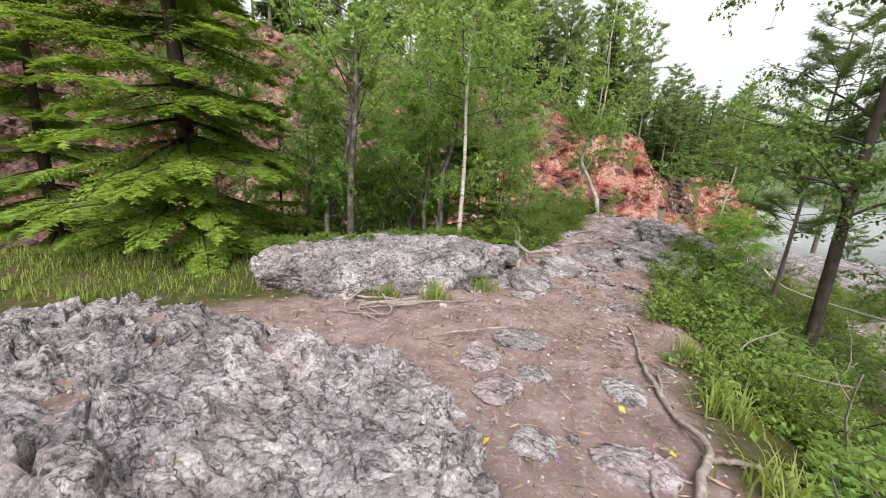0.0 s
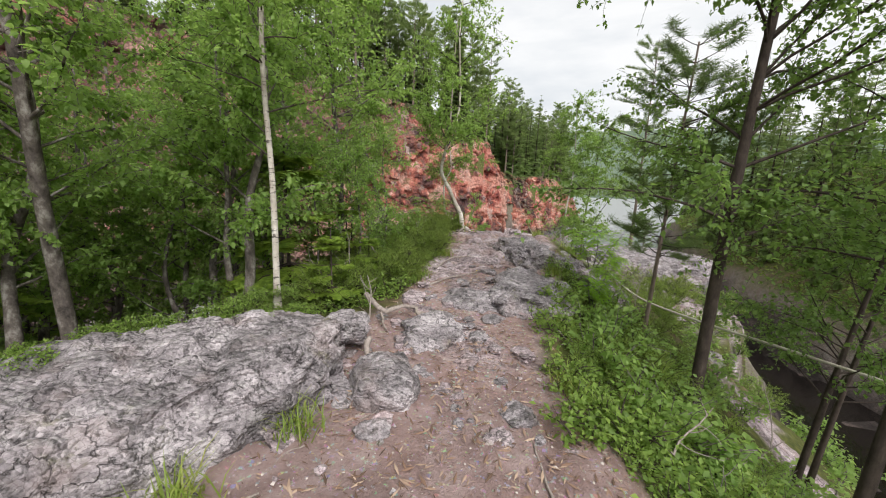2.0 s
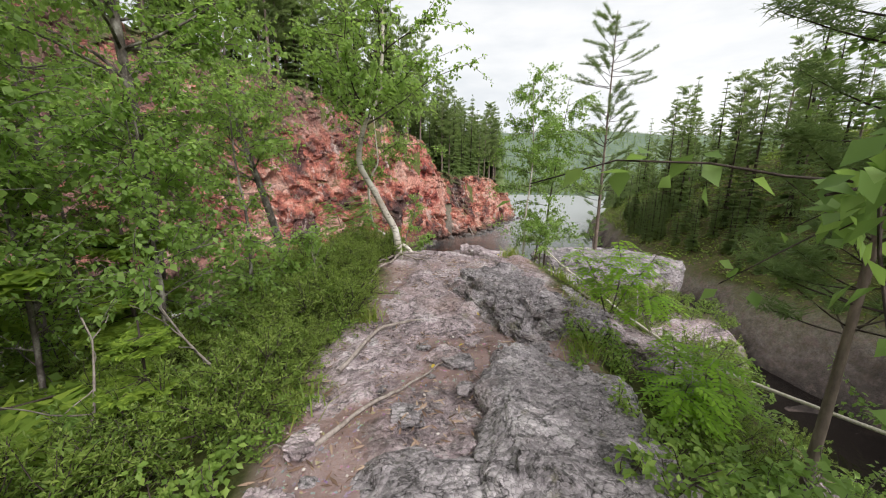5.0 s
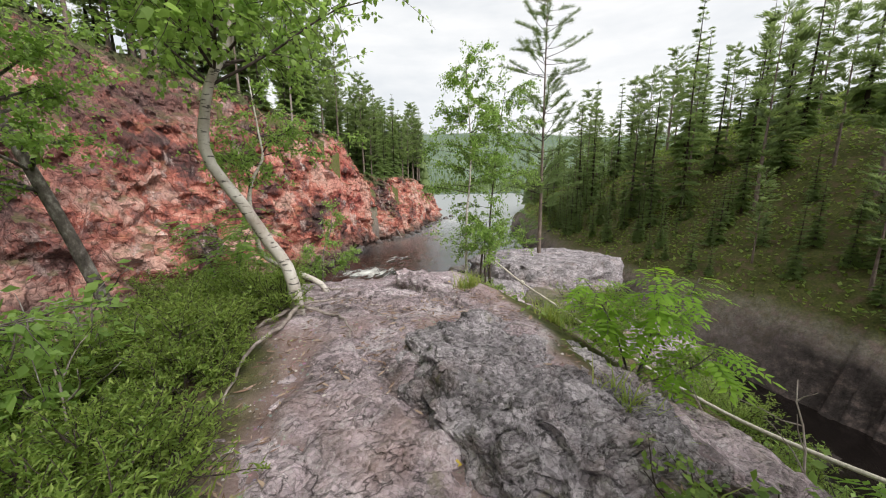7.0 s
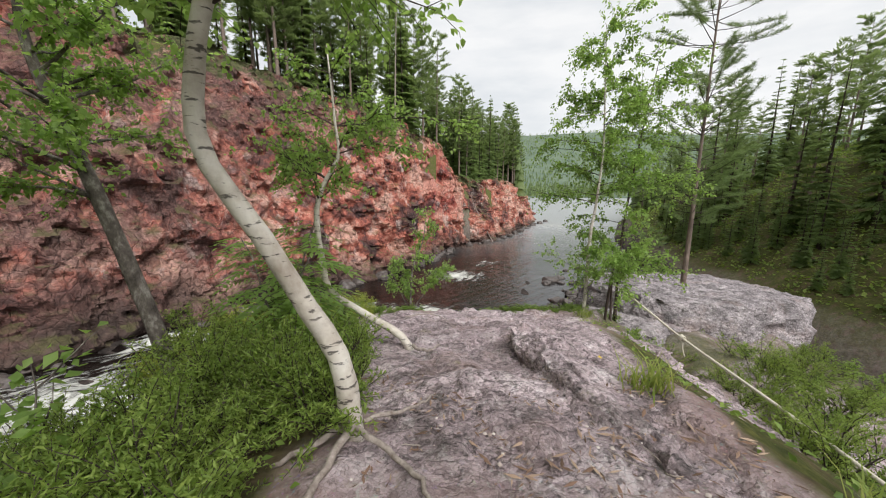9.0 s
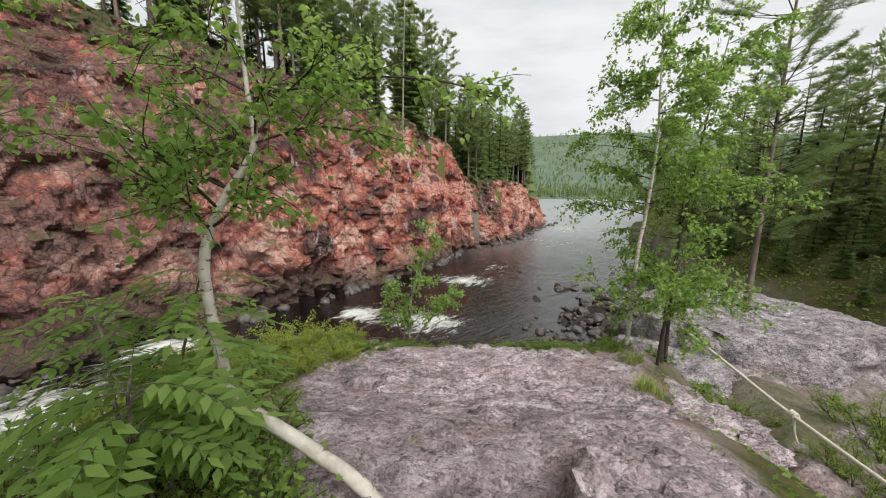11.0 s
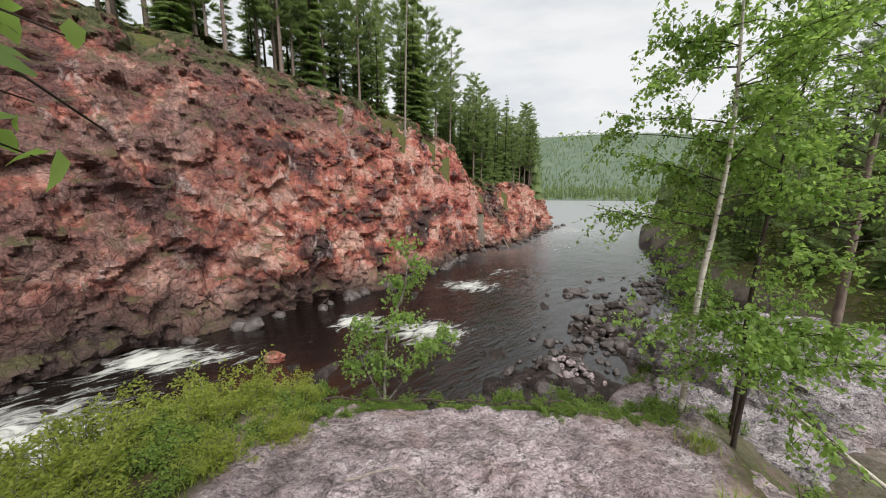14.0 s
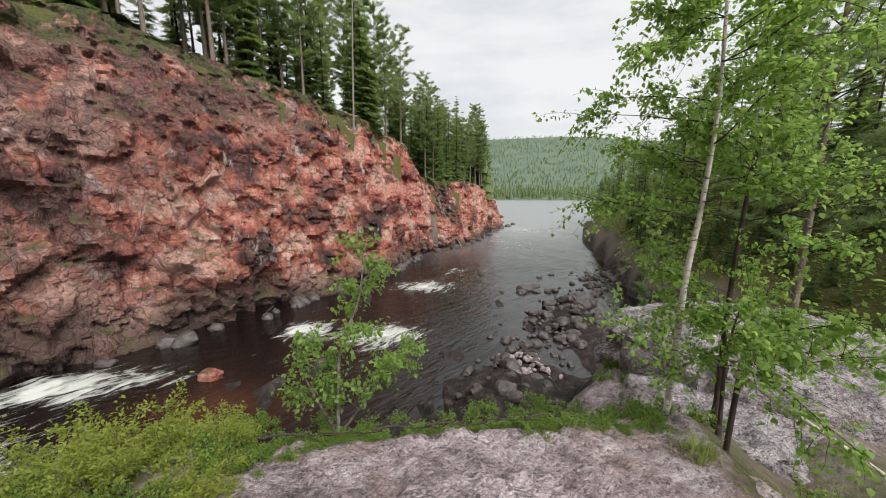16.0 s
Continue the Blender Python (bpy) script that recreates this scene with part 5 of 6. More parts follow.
tagged(new("driftwood_log", stick_bag.mesh("driftwood_log", M_ROOT)), "bare fallen log leaning on the cliff's foot", "log")


def far_woods():
    """Distant woods round the lake: ragged little spires."""
    r = np.random.default_rng(8)
    V, F, nv = [], [], 0
    n = 9000
    y = 120 + 2500 * r.random(n) ** 1.7
    x = -500 + 2200 * r.random(n) * (0.25 + y / 2600)
    z = land(x, y)
    ok = z > WATER + 0.5
    x, y, z = x[ok], y[ok], z[ok]
    h = (7 + 7 * r.random(len(x)))
    for lvl in range(4):
        q0 = lvl / 4
        w = h * 0.2 * (1.15 - q0) * (0.7 + 0.5 * r.random(len(x)))
        a0 = r.random(len(x)) * 6.28
        tip = np.stack([x, y, z + h * min(1.0, q0 + 0.42)], 1)
        ring = [np.stack([x + w * np.cos(a0 + k * 1.257) * (0.7 + 0.6 * r.random(len(x))), y + w * np.sin(a0 + k * 1.257), z + h * (q0 + 0.04 * r.random(len(x)))], 1) for k in range(5)]
        V.append(np.stack([tip, *ring], 1).reshape(-1, 3))
        base = np.array([[0, 1, 2], [0, 2, 3], [0, 3, 4], [0, 4, 5], [0, 5, 1]])
        F.append((np.arange(len(x))[:, None, None] * 6 + base[None]).reshape(-1, 3) + nv)
        nv += len(x) * 6
    me = mesh_of("far_woods", np.concatenate(V), np.concatenate(F), M_HAZEPINE, False)
    tagged(new("far_woods", me), "distant dark green conifer woods round the lake", "forest", kind="stuff")


far_woods()

# ---- undergrowth ----


def shrub_meshes(width, height, leaf, count, seed, leaf_mat, stem_mat, shape=0.62, stems=9, droop=0.2, curl=0.5, tight=2.2, twigs=4):
    """Stems fanning out of the ground with leaves along their upper parts."""
    r = np.random.default_rng(seed)
    wood, centres = Bag(), []
    for _s in range(stems):
        az, out = r.random() * 6.28, math.sqrt(r.random())
        d = np.array([math.cos(az) * out * width, math.sin(az) * out * width, height * (1.1 - 0.45 * out)])
        ll = limb_line((d[0] * 0.15, d[1] * 0.15, -0.05), d, np.linalg.norm(d) * (0.6 + 0.4 * r.random()), r, curl, 0.0, 6)
        tube(wood, ll, 0.004 + 0.008 * height, 0.002, 3)
        lines = [ll]
        for _t in range(twigs):
            i = 2 + int(r.random() * 4)
            tl = limb_line(ll[i], (ll[i] - ll[i - 1]) / (np.linalg.norm(ll[i] - ll[i - 1]) + 1e-9) + (r.random(3) - 0.5) * 1.8, 0.35 * height + 0.15 * width * r.random(), r, 0.5, 0.0, 5)
            tube(wood, tl, 0.004, 0.0015, 3)
            lines.append(tl)
        m = max(4, int(count / stems / len(lines)))
        for tl in lines:
            u = (0.3 + 0.7 * r.random(m)) * (len(tl) - 1.001)
            i0 = u.astype(int)
            centres.append(tl[i0] + (tl[i0 + 1] - tl[i0]) * (u - i0)[:, None] + (r.random((m, 3)) - 0.5) * leaf * tight)
    c = np.concatenate(centres)
    c[:, 2] = np.maximum(c[:, 2], 0.01)
    v, f = leaves(c, leaf, r, droop, shape)
    return wood.mesh("stem", stem_mat), mesh_of("foliage", v, f, leaf_mat, False)


def put_shrub(name, label, at, meshes, turn, size, group="", category="shrub"):
    top = thing(name, label, category, at, group)
    top.matrix_world = pose(*at, 0, 0, turn) @ Matrix.Diagonal((size, size, size, 1))
    for n, me in zip(("stem", "foliage"), meshes):
        tagged(part(n, me, top), kind="stuff")
    return top


BILBERRY = [shrub_meshes(0.34, 0.30, 0.034, 620, 100 + k, M_BERRY_LEAF, M_DARK, 0.6, 7) for k in range(3)]
LEAFY = [shrub_meshes(0.42, 0.55, 0.050, 700, 110 + k, M_BIRCH_LEAF, M_OLD, 0.62, 10) for k in range(2)]
JUNIPER = [shrub_meshes(0.50, 0.72, 0.034, 5200, 120 + k, M_JUNIPER, M_DARK, 0.30, 14, -0.5, tight=0.9, twigs=9) for k in range(3)]
WILLOW = [shrub_meshes(0.70, 0.75, 0.046, 4200, 130 + k, M_LINGON_LEAF, M_OLD, 0.5, 24, -0.2) for k in range(2)]
rs = np.random.default_rng(17)
R_AT = lambda y: float(np.interp(y, Y_KNOT, RIGHT))
L_AT = lambda y: float(np.interp(y, Y_KNOT, LEFT))
for k in range(110):
    y = -0.8 + 9.3 * rs.random()
    x = R_AT(y) + 0.12 + 2.6 * rs.random() ** 1.4
    put_shrub("bilberry_bush", "low green bilberry bush on the slope beside the trail", gz(x, y, -0.03), BILBERRY[k % 3], rs.random() * 360, 0.8 + 0.95 * rs.random(), "bilberry bushes")
for k in range(44):
    y = 0.5 + 7.6 * rs.random()
    x = R_AT(y) + 0.5 + 2.8 * rs.random()
    put_shrub("leafy_bush", "leafy green sapling bush on the slope", gz(x, y, -0.03), LEAFY[k % 2], rs.random() * 360, 0.8 + 0.9 * rs.random(), "leafy bushes")
for k in range(24):
    y = 1.5 + 6.8 * rs.random()
    x = R_AT(y) + 0.55 + 1.6 * rs.random()
    put_shrub("juniper", "feathery green juniper on the slope", gz(x, y, -0.05), JUNIPER[k % 3], rs.random() * 360, 0.6 + 0.5 * rs.random(), "junipers")
for k in range(38):
    y = 5.6 + 7.2 * rs.random()
    x = L_AT(y) - 0.5 - 2.6 * rs.random() ** 1.3
    put_shrub("juniper", "dense green juniper crowding the trail", gz(x, y, -0.05), JUNIPER[k % 3], rs.random() * 360, 0.6 + 0.6 * rs.random() ** 2, "junipers")
for k in range(40):
    y = 4.8 + 9.5 * rs.random()
    x = L_AT(y) - 0.1 - 3.6 * rs.random() ** 1.3
    put_shrub("bilberry_bush", "low green bilberry bush at the trail's brink", gz(x, y, -0.03), BILBERRY[k % 3], rs.random() * 360, 0.7 + 0.7 * rs.random(), "bilberry bushes")
for k in range(12):
    y = 6 + 5 * rs.random()
    x = L_AT(y) - 0.8 - 2.5 * rs.random()
    put_shrub("leafy_bush", "leafy green sapling bush above the gorge", gz(x, y, -0.03), LEAFY[k % 2], rs.random() * 360, 0.9 + 1.0 * rs.random(), "leafy bushes")
for k in range(20):
    x, y = 3.6 + 6.0 * rs.random(), 1.0 + 11 * rs.random()
    put_shrub("leafy_bush", "leafy green bush on the shaded lower slope", gz(x, y, -0.03), LEAFY[k % 2], rs.random() * 360, 1.2 + 1.0 * rs.random(), "leafy bushes")
# a green fringe behind the boulder
for k in range(34):
    q = rs.random()
    x, y = -3.65 + 1.35 * q + 0.35 * rs.random() - 0.3, 2.9 + 2.5 * q + 0.4 * rs.random()
    put_shrub("lingonberry_bush", "bright green lingonberry growing over the boulder", (x, y, max(ground_at(x, y), 0.36) - 0.02), BILBERRY[k % 3], rs.random() * 360, 0.5 + 0.25 * rs.random(), "lingonberry bushes")
for k in range(70):
    q = rs.random()
    x, y = -4.5 + 2.4 * q + 0.25 * rs.random(), 3.05 + 2.1 * q + 0.3 * rs.random()
    put_shrub("lingonberry_bush", "bright green lingonberry growing over the boulder", (x, y, max(ground_at(x, y), 0.30) - 0.02), BILBERRY[k % 3], rs.random() * 360, 0.4 + 0.25 * rs.random(), "lingonberry bushes")
# the brink at the end of the ridge
for k in range(58):
    x = -2.6 + 5.4 * rs.random()
    y = 17.35 + 0.9 * rs.random() + 0.1 * abs(x)
    put_shrub("lingonberry_bush", "bright green lingonberry along the rocky brink", (x, y, max(ground_at(x, y), -1.75) + 0.02), BILBERRY[k % 3], rs.random() * 360, 0.5 + 0.45 * rs.random(), "lingonberry bushes")
for k, (x, y, s) in enumerate(((-3.3, 17.6, 1.0), (-4.3, 18.4, 1.25), (-5.4, 19.0, 1.3), (-2.7, 18.4, 0.8), (-6.4, 18.6, 1.2), (-3.7, 19.4, 1.1), (-4.6, 16.8, 1.0), (-5.6, 16.6, 1.2), (-7.2, 20.0, 1.4), (-2.2, 18.9, 0.75))):
    put_shrub("willow_bush", "yellow-green willow bush below the ledge", gz(x, y, -0.05), WILLOW[k % 2], 50 * k, s * 1.3, "willow bushes")
for k in range(26):
    x, y = -3.9 + 1.9 * rs.random(), 13.4 + 3.6 * rs.random()
    put_shrub("bilberry_bush", "yellow-green low bush beside the bedrock flank", gz(x, y, -0.02), BILBERRY[k % 3], rs.random() * 360, 0.7 + 0.6 * rs.random(), "bilberry bushes")
for k, (x, y, s) in enumerate(((-3.2, 15.2, 0.7), (-3.9, 16.0, 0.9), (-4.4, 14.6, 0.9), (-2.9, 16.7, 0.6), (-5.0, 15.6, 1.1), (-1.9, 16.5, 0.5), (-2.3, 15.9, 0.5), (-2.0, 17.2, 0.55), (-2.6, 17.3, 0.6))):
    put_shrub("willow_bush", "yellow-green willow bush below the ledge", gz(x, y, -0.05), WILLOW[k % 2], 80 * k, s * 1.2, "willow bushes")
for k in range(18):
    x, y = 3.4 + 5.5 * rs.random(), 3.0 + 10 * rs.random()
    put_shrub("juniper", "feathery green juniper on the lower slope", gz(x, y, -0.05), JUNIPER[k % 3], rs.random() * 360, 0.8 + 0.7 * rs.random(), "junipers")
for k, (x, y, s) in enumerate(((5.4, 14.9, 1.1), (6.3, 15.4, 1.25), (5.9, 14.0, 1.0), (6.9, 14.6, 1.2), (4.9, 16.2, 0.8), (7.6, 15.8, 1.1))):
    put_shrub("juniper", "spreading juniper bush beyond the rope", gz(x, y, -0.1), JUNIPER[k % 3], 70 * k, s * 1.15, "junipers")
for k in range(40):
    x, y = 3.2 + 8.5 * rs.random(), 9.6 + 8.2 * rs.random()
    put_shrub("bilberry_bush", "low green bush on the rocky slope beyond the rope", gz(x, y, -0.03), BILBERRY[k % 3], rs.random() * 360, 0.8 + 0.6 * rs.random(), "bilberry bushes")
for k in range(26):
    x, y = 2.6 + 3.4 * rs.random(), 17.2 + 1.6 * rs.random()
    put_shrub("bilberry_bush", "mossy green bush round the birch and post", gz(x, y, -0.02), BILBERRY[k % 3], rs.random() * 360, 0.6 + 0.5 * rs.random(), "bilberry bushes")

BRINK_X, BRINK_Y = [-2.2, -1.2, -0.7, -0.1, 1.05, 1.9, 2.7, 3.3], [16.6, 16.95, 17.15, 17.4, 17.4, 17.0, 16.85, 17.0]
for k in range(120):
    x = -2.2 + 5.5 * rs.random()
    y = float(np.interp(x, BRINK_X, BRINK_Y)) + 0.5 * rs.random()
    put_shrub("lingonberry_bush", "bright green lingonberry along the rocky brink", gz(x, y, -0.02), BILBERRY[k % 3], rs.random() * 360, 0.45 + 0.35 * rs.random(), "lingonberry bushes")
for k in range(46):
    y = 7.6 + 4.2 * rs.random()
    x = L_AT(y) - 0.15 - 1.3 * rs.random()
    put_shrub("juniper", "bright green juniper at the brink below the bent birch", gz(x, y, -0.05), JUNIPER[k % 3], rs.random() * 360, 0.5 + 0.55 * rs.random(), "junipers")

for k in range(40):
    x, y = 4.2 + 2.2 * rs.random(), 18.0 + 2.8 * rs.random()
    put_shrub("bilberry_bush", "mossy yellow-green bush on the slope behind the post", (x, y, max(ground_at(x, y), -1.85 - 0.25 * (y - 18)) - 0.02), BILBERRY[k % 3], rs.random() * 360, 0.6 + 0.5 * rs.random(), "bilberry bushes")

rb = random.Random(515)
for k in range(16):
    x, y = -1.15 - 1.2 * rb.random(), 7.9 + 2.7 * rb.random()
    put_shrub("bilberry_bush", "low green bilberry bush on the slope beside the trail", gz(x, y, -0.03), BILBERRY[k % 3], rb.random() * 360, 0.8 + 0.6 * rb.random(), "bilberry bushes")
for k in range(18):
    x, y = 5.2 + 6.0 * rb.random(), 12.2 + 4.6 * rb.random()
    put_shrub("bilberry_bush", "low green bush on the mossy bank above the gorge", gz(x, y, -0.03), BILBERRY[k % 3], rb.random() * 360, 0.9 + 0.9 * rb.random(), "bilberry bushes")
for k in range(14):
    x, y = -1.0 - 0.75 * rb.random(), 7.3 + 2.0 * rb.random()
    put_shrub("bilberry_bush", "small green bilberry bush beside the bedrock flank", gz(x, y, -0.02), BILBERRY[k % 3], rb.random() * 360, 0.5 + 0.4 * rb.random(), "bilberry bushes")


def rowan_meshes(stems, seed, fronds=38, length=0.25, mat=None):
    """Rowan: fronds of paired leaflets on thin stems."""
    r = np.random.default_rng(seed)
    wood, V, F, nv = Bag(), [], [], 0
    for pts in stems:
        ll = spline(pts, 12)
        tube(wood, ll, 0.014, 0.004, 6)
        for _k in range(fronds):
            u = (0.25 + 0.75 * r.random()) * 11.9
            p = ll[int(u)] + (ll[int(u) + 1] - ll[int(u)]) * (u - int(u))
            az = r.random() * 6.28
            L = length * (0.7 + 0.6 * r.random())
            line = limb_line(p, (math.cos(az), math.sin(az), 0.55), L * 1.6, r, 0.1, 0.16, 8)
            tube(wood, line, 0.0025, 0.001, 3)
            d = unit(line[-1] - line[2])
            s = unit(np.cross(d, (0, 0, 1)))
            n = unit(np.cross(s, d))
            for j in range(2, 9):
                for sg in ((-1, 1) if j < 8 else (0,)):
                    q = line[j]
                    dl = unit(d * 0.55 + s * sg + n * 0.05 + (r.random(3) - 0.5) * 0.25) if sg else d
                    wv = unit(np.cross(dl, n))
                    l2, w2 = L * 0.40, L * 0.08
                    V.append(np.array([q, q + dl * l2 * 0.4 + wv * w2, q + dl * l2 * 0.4 - wv * w2, q + dl * l2 - n * 0.01]))
                    F.append(np.array([[0, 1, 2], [1, 3, 2]]) + nv)
                    nv += 4
    return wood.mesh("stem", M_OLD), mesh_of("foliage", np.concatenate(V), np.concatenate(F), mat or M_ROWAN_LEAF, False)


ROWAN = rowan_meshes([[(0, 0, -0.1), (0.05, -0.1, 0.5), (0.0, -0.2, 1.0), (-0.15, -0.25, 1.45)], [(0, 0, -0.1), (0.3, 0.0, 0.5), (0.55, -0.1, 0.95), (0.7, -0.1, 1.2)],
                      [(0, 0, -0.1), (-0.15, 0.15, 0.5), (-0.35, 0.25, 0.95), (-0.5, 0.3, 1.15)], [(0.05, -0.1, 0), (0.25, -0.45, 0.35), (0.35, -0.6, 0.6)]], 140)
ROWAN_DEEP = ROWAN[1].copy()
ROWAN_DEEP.materials[0] = M_BIRCH_LEAF
put_shrub("rowan", "bright yellow-green rowan sapling beside the trail", (2.35, 9.75, ground_at(2.35, 9.75)), ROWAN, 0, 0.8)
put_shrub("rowan", "young bright green rowan leaning over the brink", (-1.6, 12.55, ground_at(-1.6, 12.55) - 0.05), (ROWAN[0], ROWAN_DEEP), 160, 1.0)
put_shrub("rowan", "small rowan sapling among the bushes", gz(1.75, 7.6, -0.05), ROWAN, 80, 0.6)


# ---- grass, leaf litter and undergrowth too fine to count ----
def blades(name, label, x, y, height, seed, lean=0.5, width=0.006, mat=None, z=None):
    r = np.random.default_rng(seed)
    n = len(x)
    z = land(x, y) - 0.01 if z is None else z
    az = r.random(n) * 6.28
    h = height * (0.5 + 0.8 * r.random(n))
    b = lean * h * (0.4 + r.random(n))
    dx, dy = np.cos(az), np.sin(az)
    w = width
    p = [np.stack([x - dy * w, y + dx * w, z], 1), np.stack([x + dy * w, y - dx * w, z], 1),
         np.stack([x + dx * b * 0.35 - dy * w * 0.7, y + dy * b * 0.35 + dx * w * 0.7, z + h * 0.6], 1), np.stack([x + dx * b * 0.35 + dy * w * 0.7, y + dy * b * 0.35 - dx * w * 0.7, z + h * 0.6], 1),
         np.stack([x + dx * b, y + dy * b, z + h * 0.92], 1)]
    base = np.array([[0, 1, 3], [0, 3, 2], [2, 3, 4]])
    f = (np.arange(n)[:, None, None] * 5 + base[None]).reshape(-1, 3)
    tagged(new(name, mesh_of(name, np.stack(p, 1).reshape(-1, 3), f, mat or M_GRASS, False)), label, "grass", kind="stuff")


rg = np.random.default_rng(23)
gxx = -9.5 + 6.6 * rg.random(14000)
gyy = -0.8 + 5.6 * rg.random(14000)
keep = gyy > np.interp(gxx, [-9.5, -5, -3.6, -2.9], [-0.5, 0.5, 1.7, 2.6]) + 0.5 * vnoise(gxx * 1.5, gyy * 1.5, gxx * 0, 4)
blades("grass", "lush green grass along the shelf under the spruce", gxx[keep], gyy[keep], 0.11, 24)
tx = np.concatenate([rg.normal(cx, 0.09, 130) for cx in (-1.75, -2.2, -2.85, -1.45, 1.0, 1.55, 0.85, 2.05, 0.75, 1.0, 2.7, 1.4, -1.2, -0.9, -2.3, 0.9, 1.2, 3.1)])
ty = np.concatenate([rg.normal(cy, 0.09, 130) for cy in (3.35, 2.95, 2.65, 4.05, 1.9, 9.0, 3.4, 10.6, 5.0, 6.4, 15.3, 11.6, 7.6, 8.8, 15.7, 2.6, 8.2, 16.4)])
blades("grass_tufts", "dry yellow-green grass tufts in rock cracks and along the trail", tx, ty, 0.20, 25, 0.8)


def cover(name, label, x, y, size, seed, mat, category, shape=0.6, lift=0.08, droop=0.0):
    r = np.random.default_rng(seed)
    z = land(x, y) + lift * r.random(len(x))
    v, f = leaves(np.stack([x, y, z], 1), size, r, droop, shape)
    tagged(new(name, mesh_of(name, v, f, mat, False)), label, category, kind="stuff")


cx, cy = -12 + 28 * rg.random(38000), -1 + 27 * rg.random(38000)
lo, hi = np.interp(cy, Y_KNOT, LEFT), np.interp(cy, Y_KNOT, RIGHT)
out = np.maximum(lo - cx, cx - hi)
keep = (out > 0.08) & ((cx < 3) | (vnoise(cx * 0.7, cy * 0.7, cx * 0, 9) > 0.15)) & (vnoise(cx * 0.9, cy * 0.9, cx * 0, 6) > -0.55) & ~((cx < -2.8) & (cy < 3)) & (bell(cx, cy, 8.2, 20.3, 5.2, 3.4) < 0.35)
cover("ground_cover", "low green leaves and moss covering the slopes", cx[keep], cy[keep], 0.055, 26, M_BERRY_LEAF, "undergrowth", 0.6, 0.12, -0.2)
px, py = 24 + 60 * rg.random(70000), -10 + 130 * rg.random(70000)
xb = np.interp(py, BANK_Y, BANK_X)
keep = px > xb + 1.2
cover("far_undergrowth", "mossy green undergrowth on the opposite bank", px[keep], py[keep], 0.30, 27, M_JUNIPER, "undergrowth", 0.7, 0.5, -0.3)
s_c = 30 + 190 * rg.random(9000)
_s, P4 = along(BANK, s_c)
_s, P5 = along(BANK, s_c + 0.5)
tt = P5[:, :2] - P4[:, :2]
tt /= np.linalg.norm(tt, axis=1)[:, None]
dd = P4[:, 3] + 0.5 + 22 * rg.random(9000) ** 1.4
cover("cliff_top_undergrowth", "green heath and bushes along the cliff top", P4[:, 0] - tt[:, 1] * dd, P4[:, 1] + tt[:, 0] * dd, 0.55, 28, M_JUNIPER, "undergrowth", 0.6, 0.9, -0.3)

# ---- loose stones ----
PEBBLE = [rock_mesh("stone", (1, 0.8, 0.55), 200 + k, M_ROCKW if k % 2 else M_ROCK, 0.2, 8, 2.5) for k in range(5)]
rp = np.random.default_rng(31)
for k in range(130):
    y = 0.8 + 8.2 * rp.random()
    lo_x = max(L_AT(y), -3.4 if y < 2.4 else -1.9) + 0.1
    x = lo_x + (R_AT(y) - lo_x) * rp.random()
    if k % 3 == 0:
        x = L_AT(y) + 0.2 + 0.5 * rp.random() if y > 4.5 else x
    s = 0.03 + 0.10 * rp.random() ** 3
    ob = new("stone", PEBBLE[k % 5])
    ob.matrix_world = pose(x, y, ground_at(x, y) + 0.15 * s, 20 * rp.random(), 20 * rp.random(), 360 * rp.random()) @ Matrix.Diagonal((s, s, s, 1))
    tagged(ob, "small angular stone lying on the trail", "stone", "trail stones")
for k, (x, y, s, t) in enumerate(((-0.58, 2.85, 0.46, 10), (-0.48, 2.02, 0.38, 60), (0.28, 2.5, 0.34, 120), (-0.45, 4.78, 0.24, 30), (-0.12, 5.82, 0.30, 80), (-0.3, 2.35, 0.26, 200), (0.35, 1.75, 0.42, 20), (-0.15, 1.62, 0.3, 75),
                                 (-0.75, 2.35, 0.42, 100), (-1.25, 4.45, 0.26, 140), (0.05, 6.3, 0.35, 50), (-0.9, 6.4, 0.3, 10))):
    ob = new("stone", PEBBLE[k % 5])
    ob.matrix_world = pose(x, y, ground_at(x, y) - 0.01, 0, 0, t) @ Matrix.Diagonal((s, s, s * 0.45, 1))
    tagged(ob, "flat pale stone set in the trail's soil", "stone", "flat trail stones")

BEDDED = [rock_mesh("stone", (1, 0.75, 0.6), 240 + k, M_ROCKW if k % 3 else M_ROCK, 0.2, 24, 2.6, 0.6, 0.03) for k in range(5)]
for k in range(100):
    y = 3.9 + 4.9 * rp.random()
    x = L_AT(y) + 0.05 + (R_AT(y) - L_AT(y) - 0.1) * rp.random() ** 1.5
    x = max(x, -1.5)
    s = 0.07 + 0.26 * rp.random() ** 2
    ob = new("stone", BEDDED[k % 5])
    ob.matrix_world = pose(x, y, ground_at(x, y) + 0.03 * s, 25 * (rp.random() - 0.5), 25 * (rp.random() - 0.5), 360 * rp.random()) @ Matrix.Diagonal((s, s, s * 0.6, 1))
    tagged(ob, "angular grey stone bedded in the trail's soil", "stone", "bedded trail stones")
for k in range(58):
    x, y = 8.6 + 3.2 * (rp.random() - 0.5), 35.2 + 5.0 * (rp.random() - 0.5)
    s = 0.25 + 0.5 * rp.random() ** 2
    ob = new("stone", PEBBLE[1 if k % 2 else 3])
    ob.matrix_world = pose(x, y, max(WATER, ground_at(x, y)) + 0.08, 30 * rp.random(), 30 * rp.random(), 360 * rp.random()) @ Matrix.Diagonal((s, s, s, 1))
    tagged(ob, "pale pinkish stone on the gravel spit", "stone", "gravel spit stones")

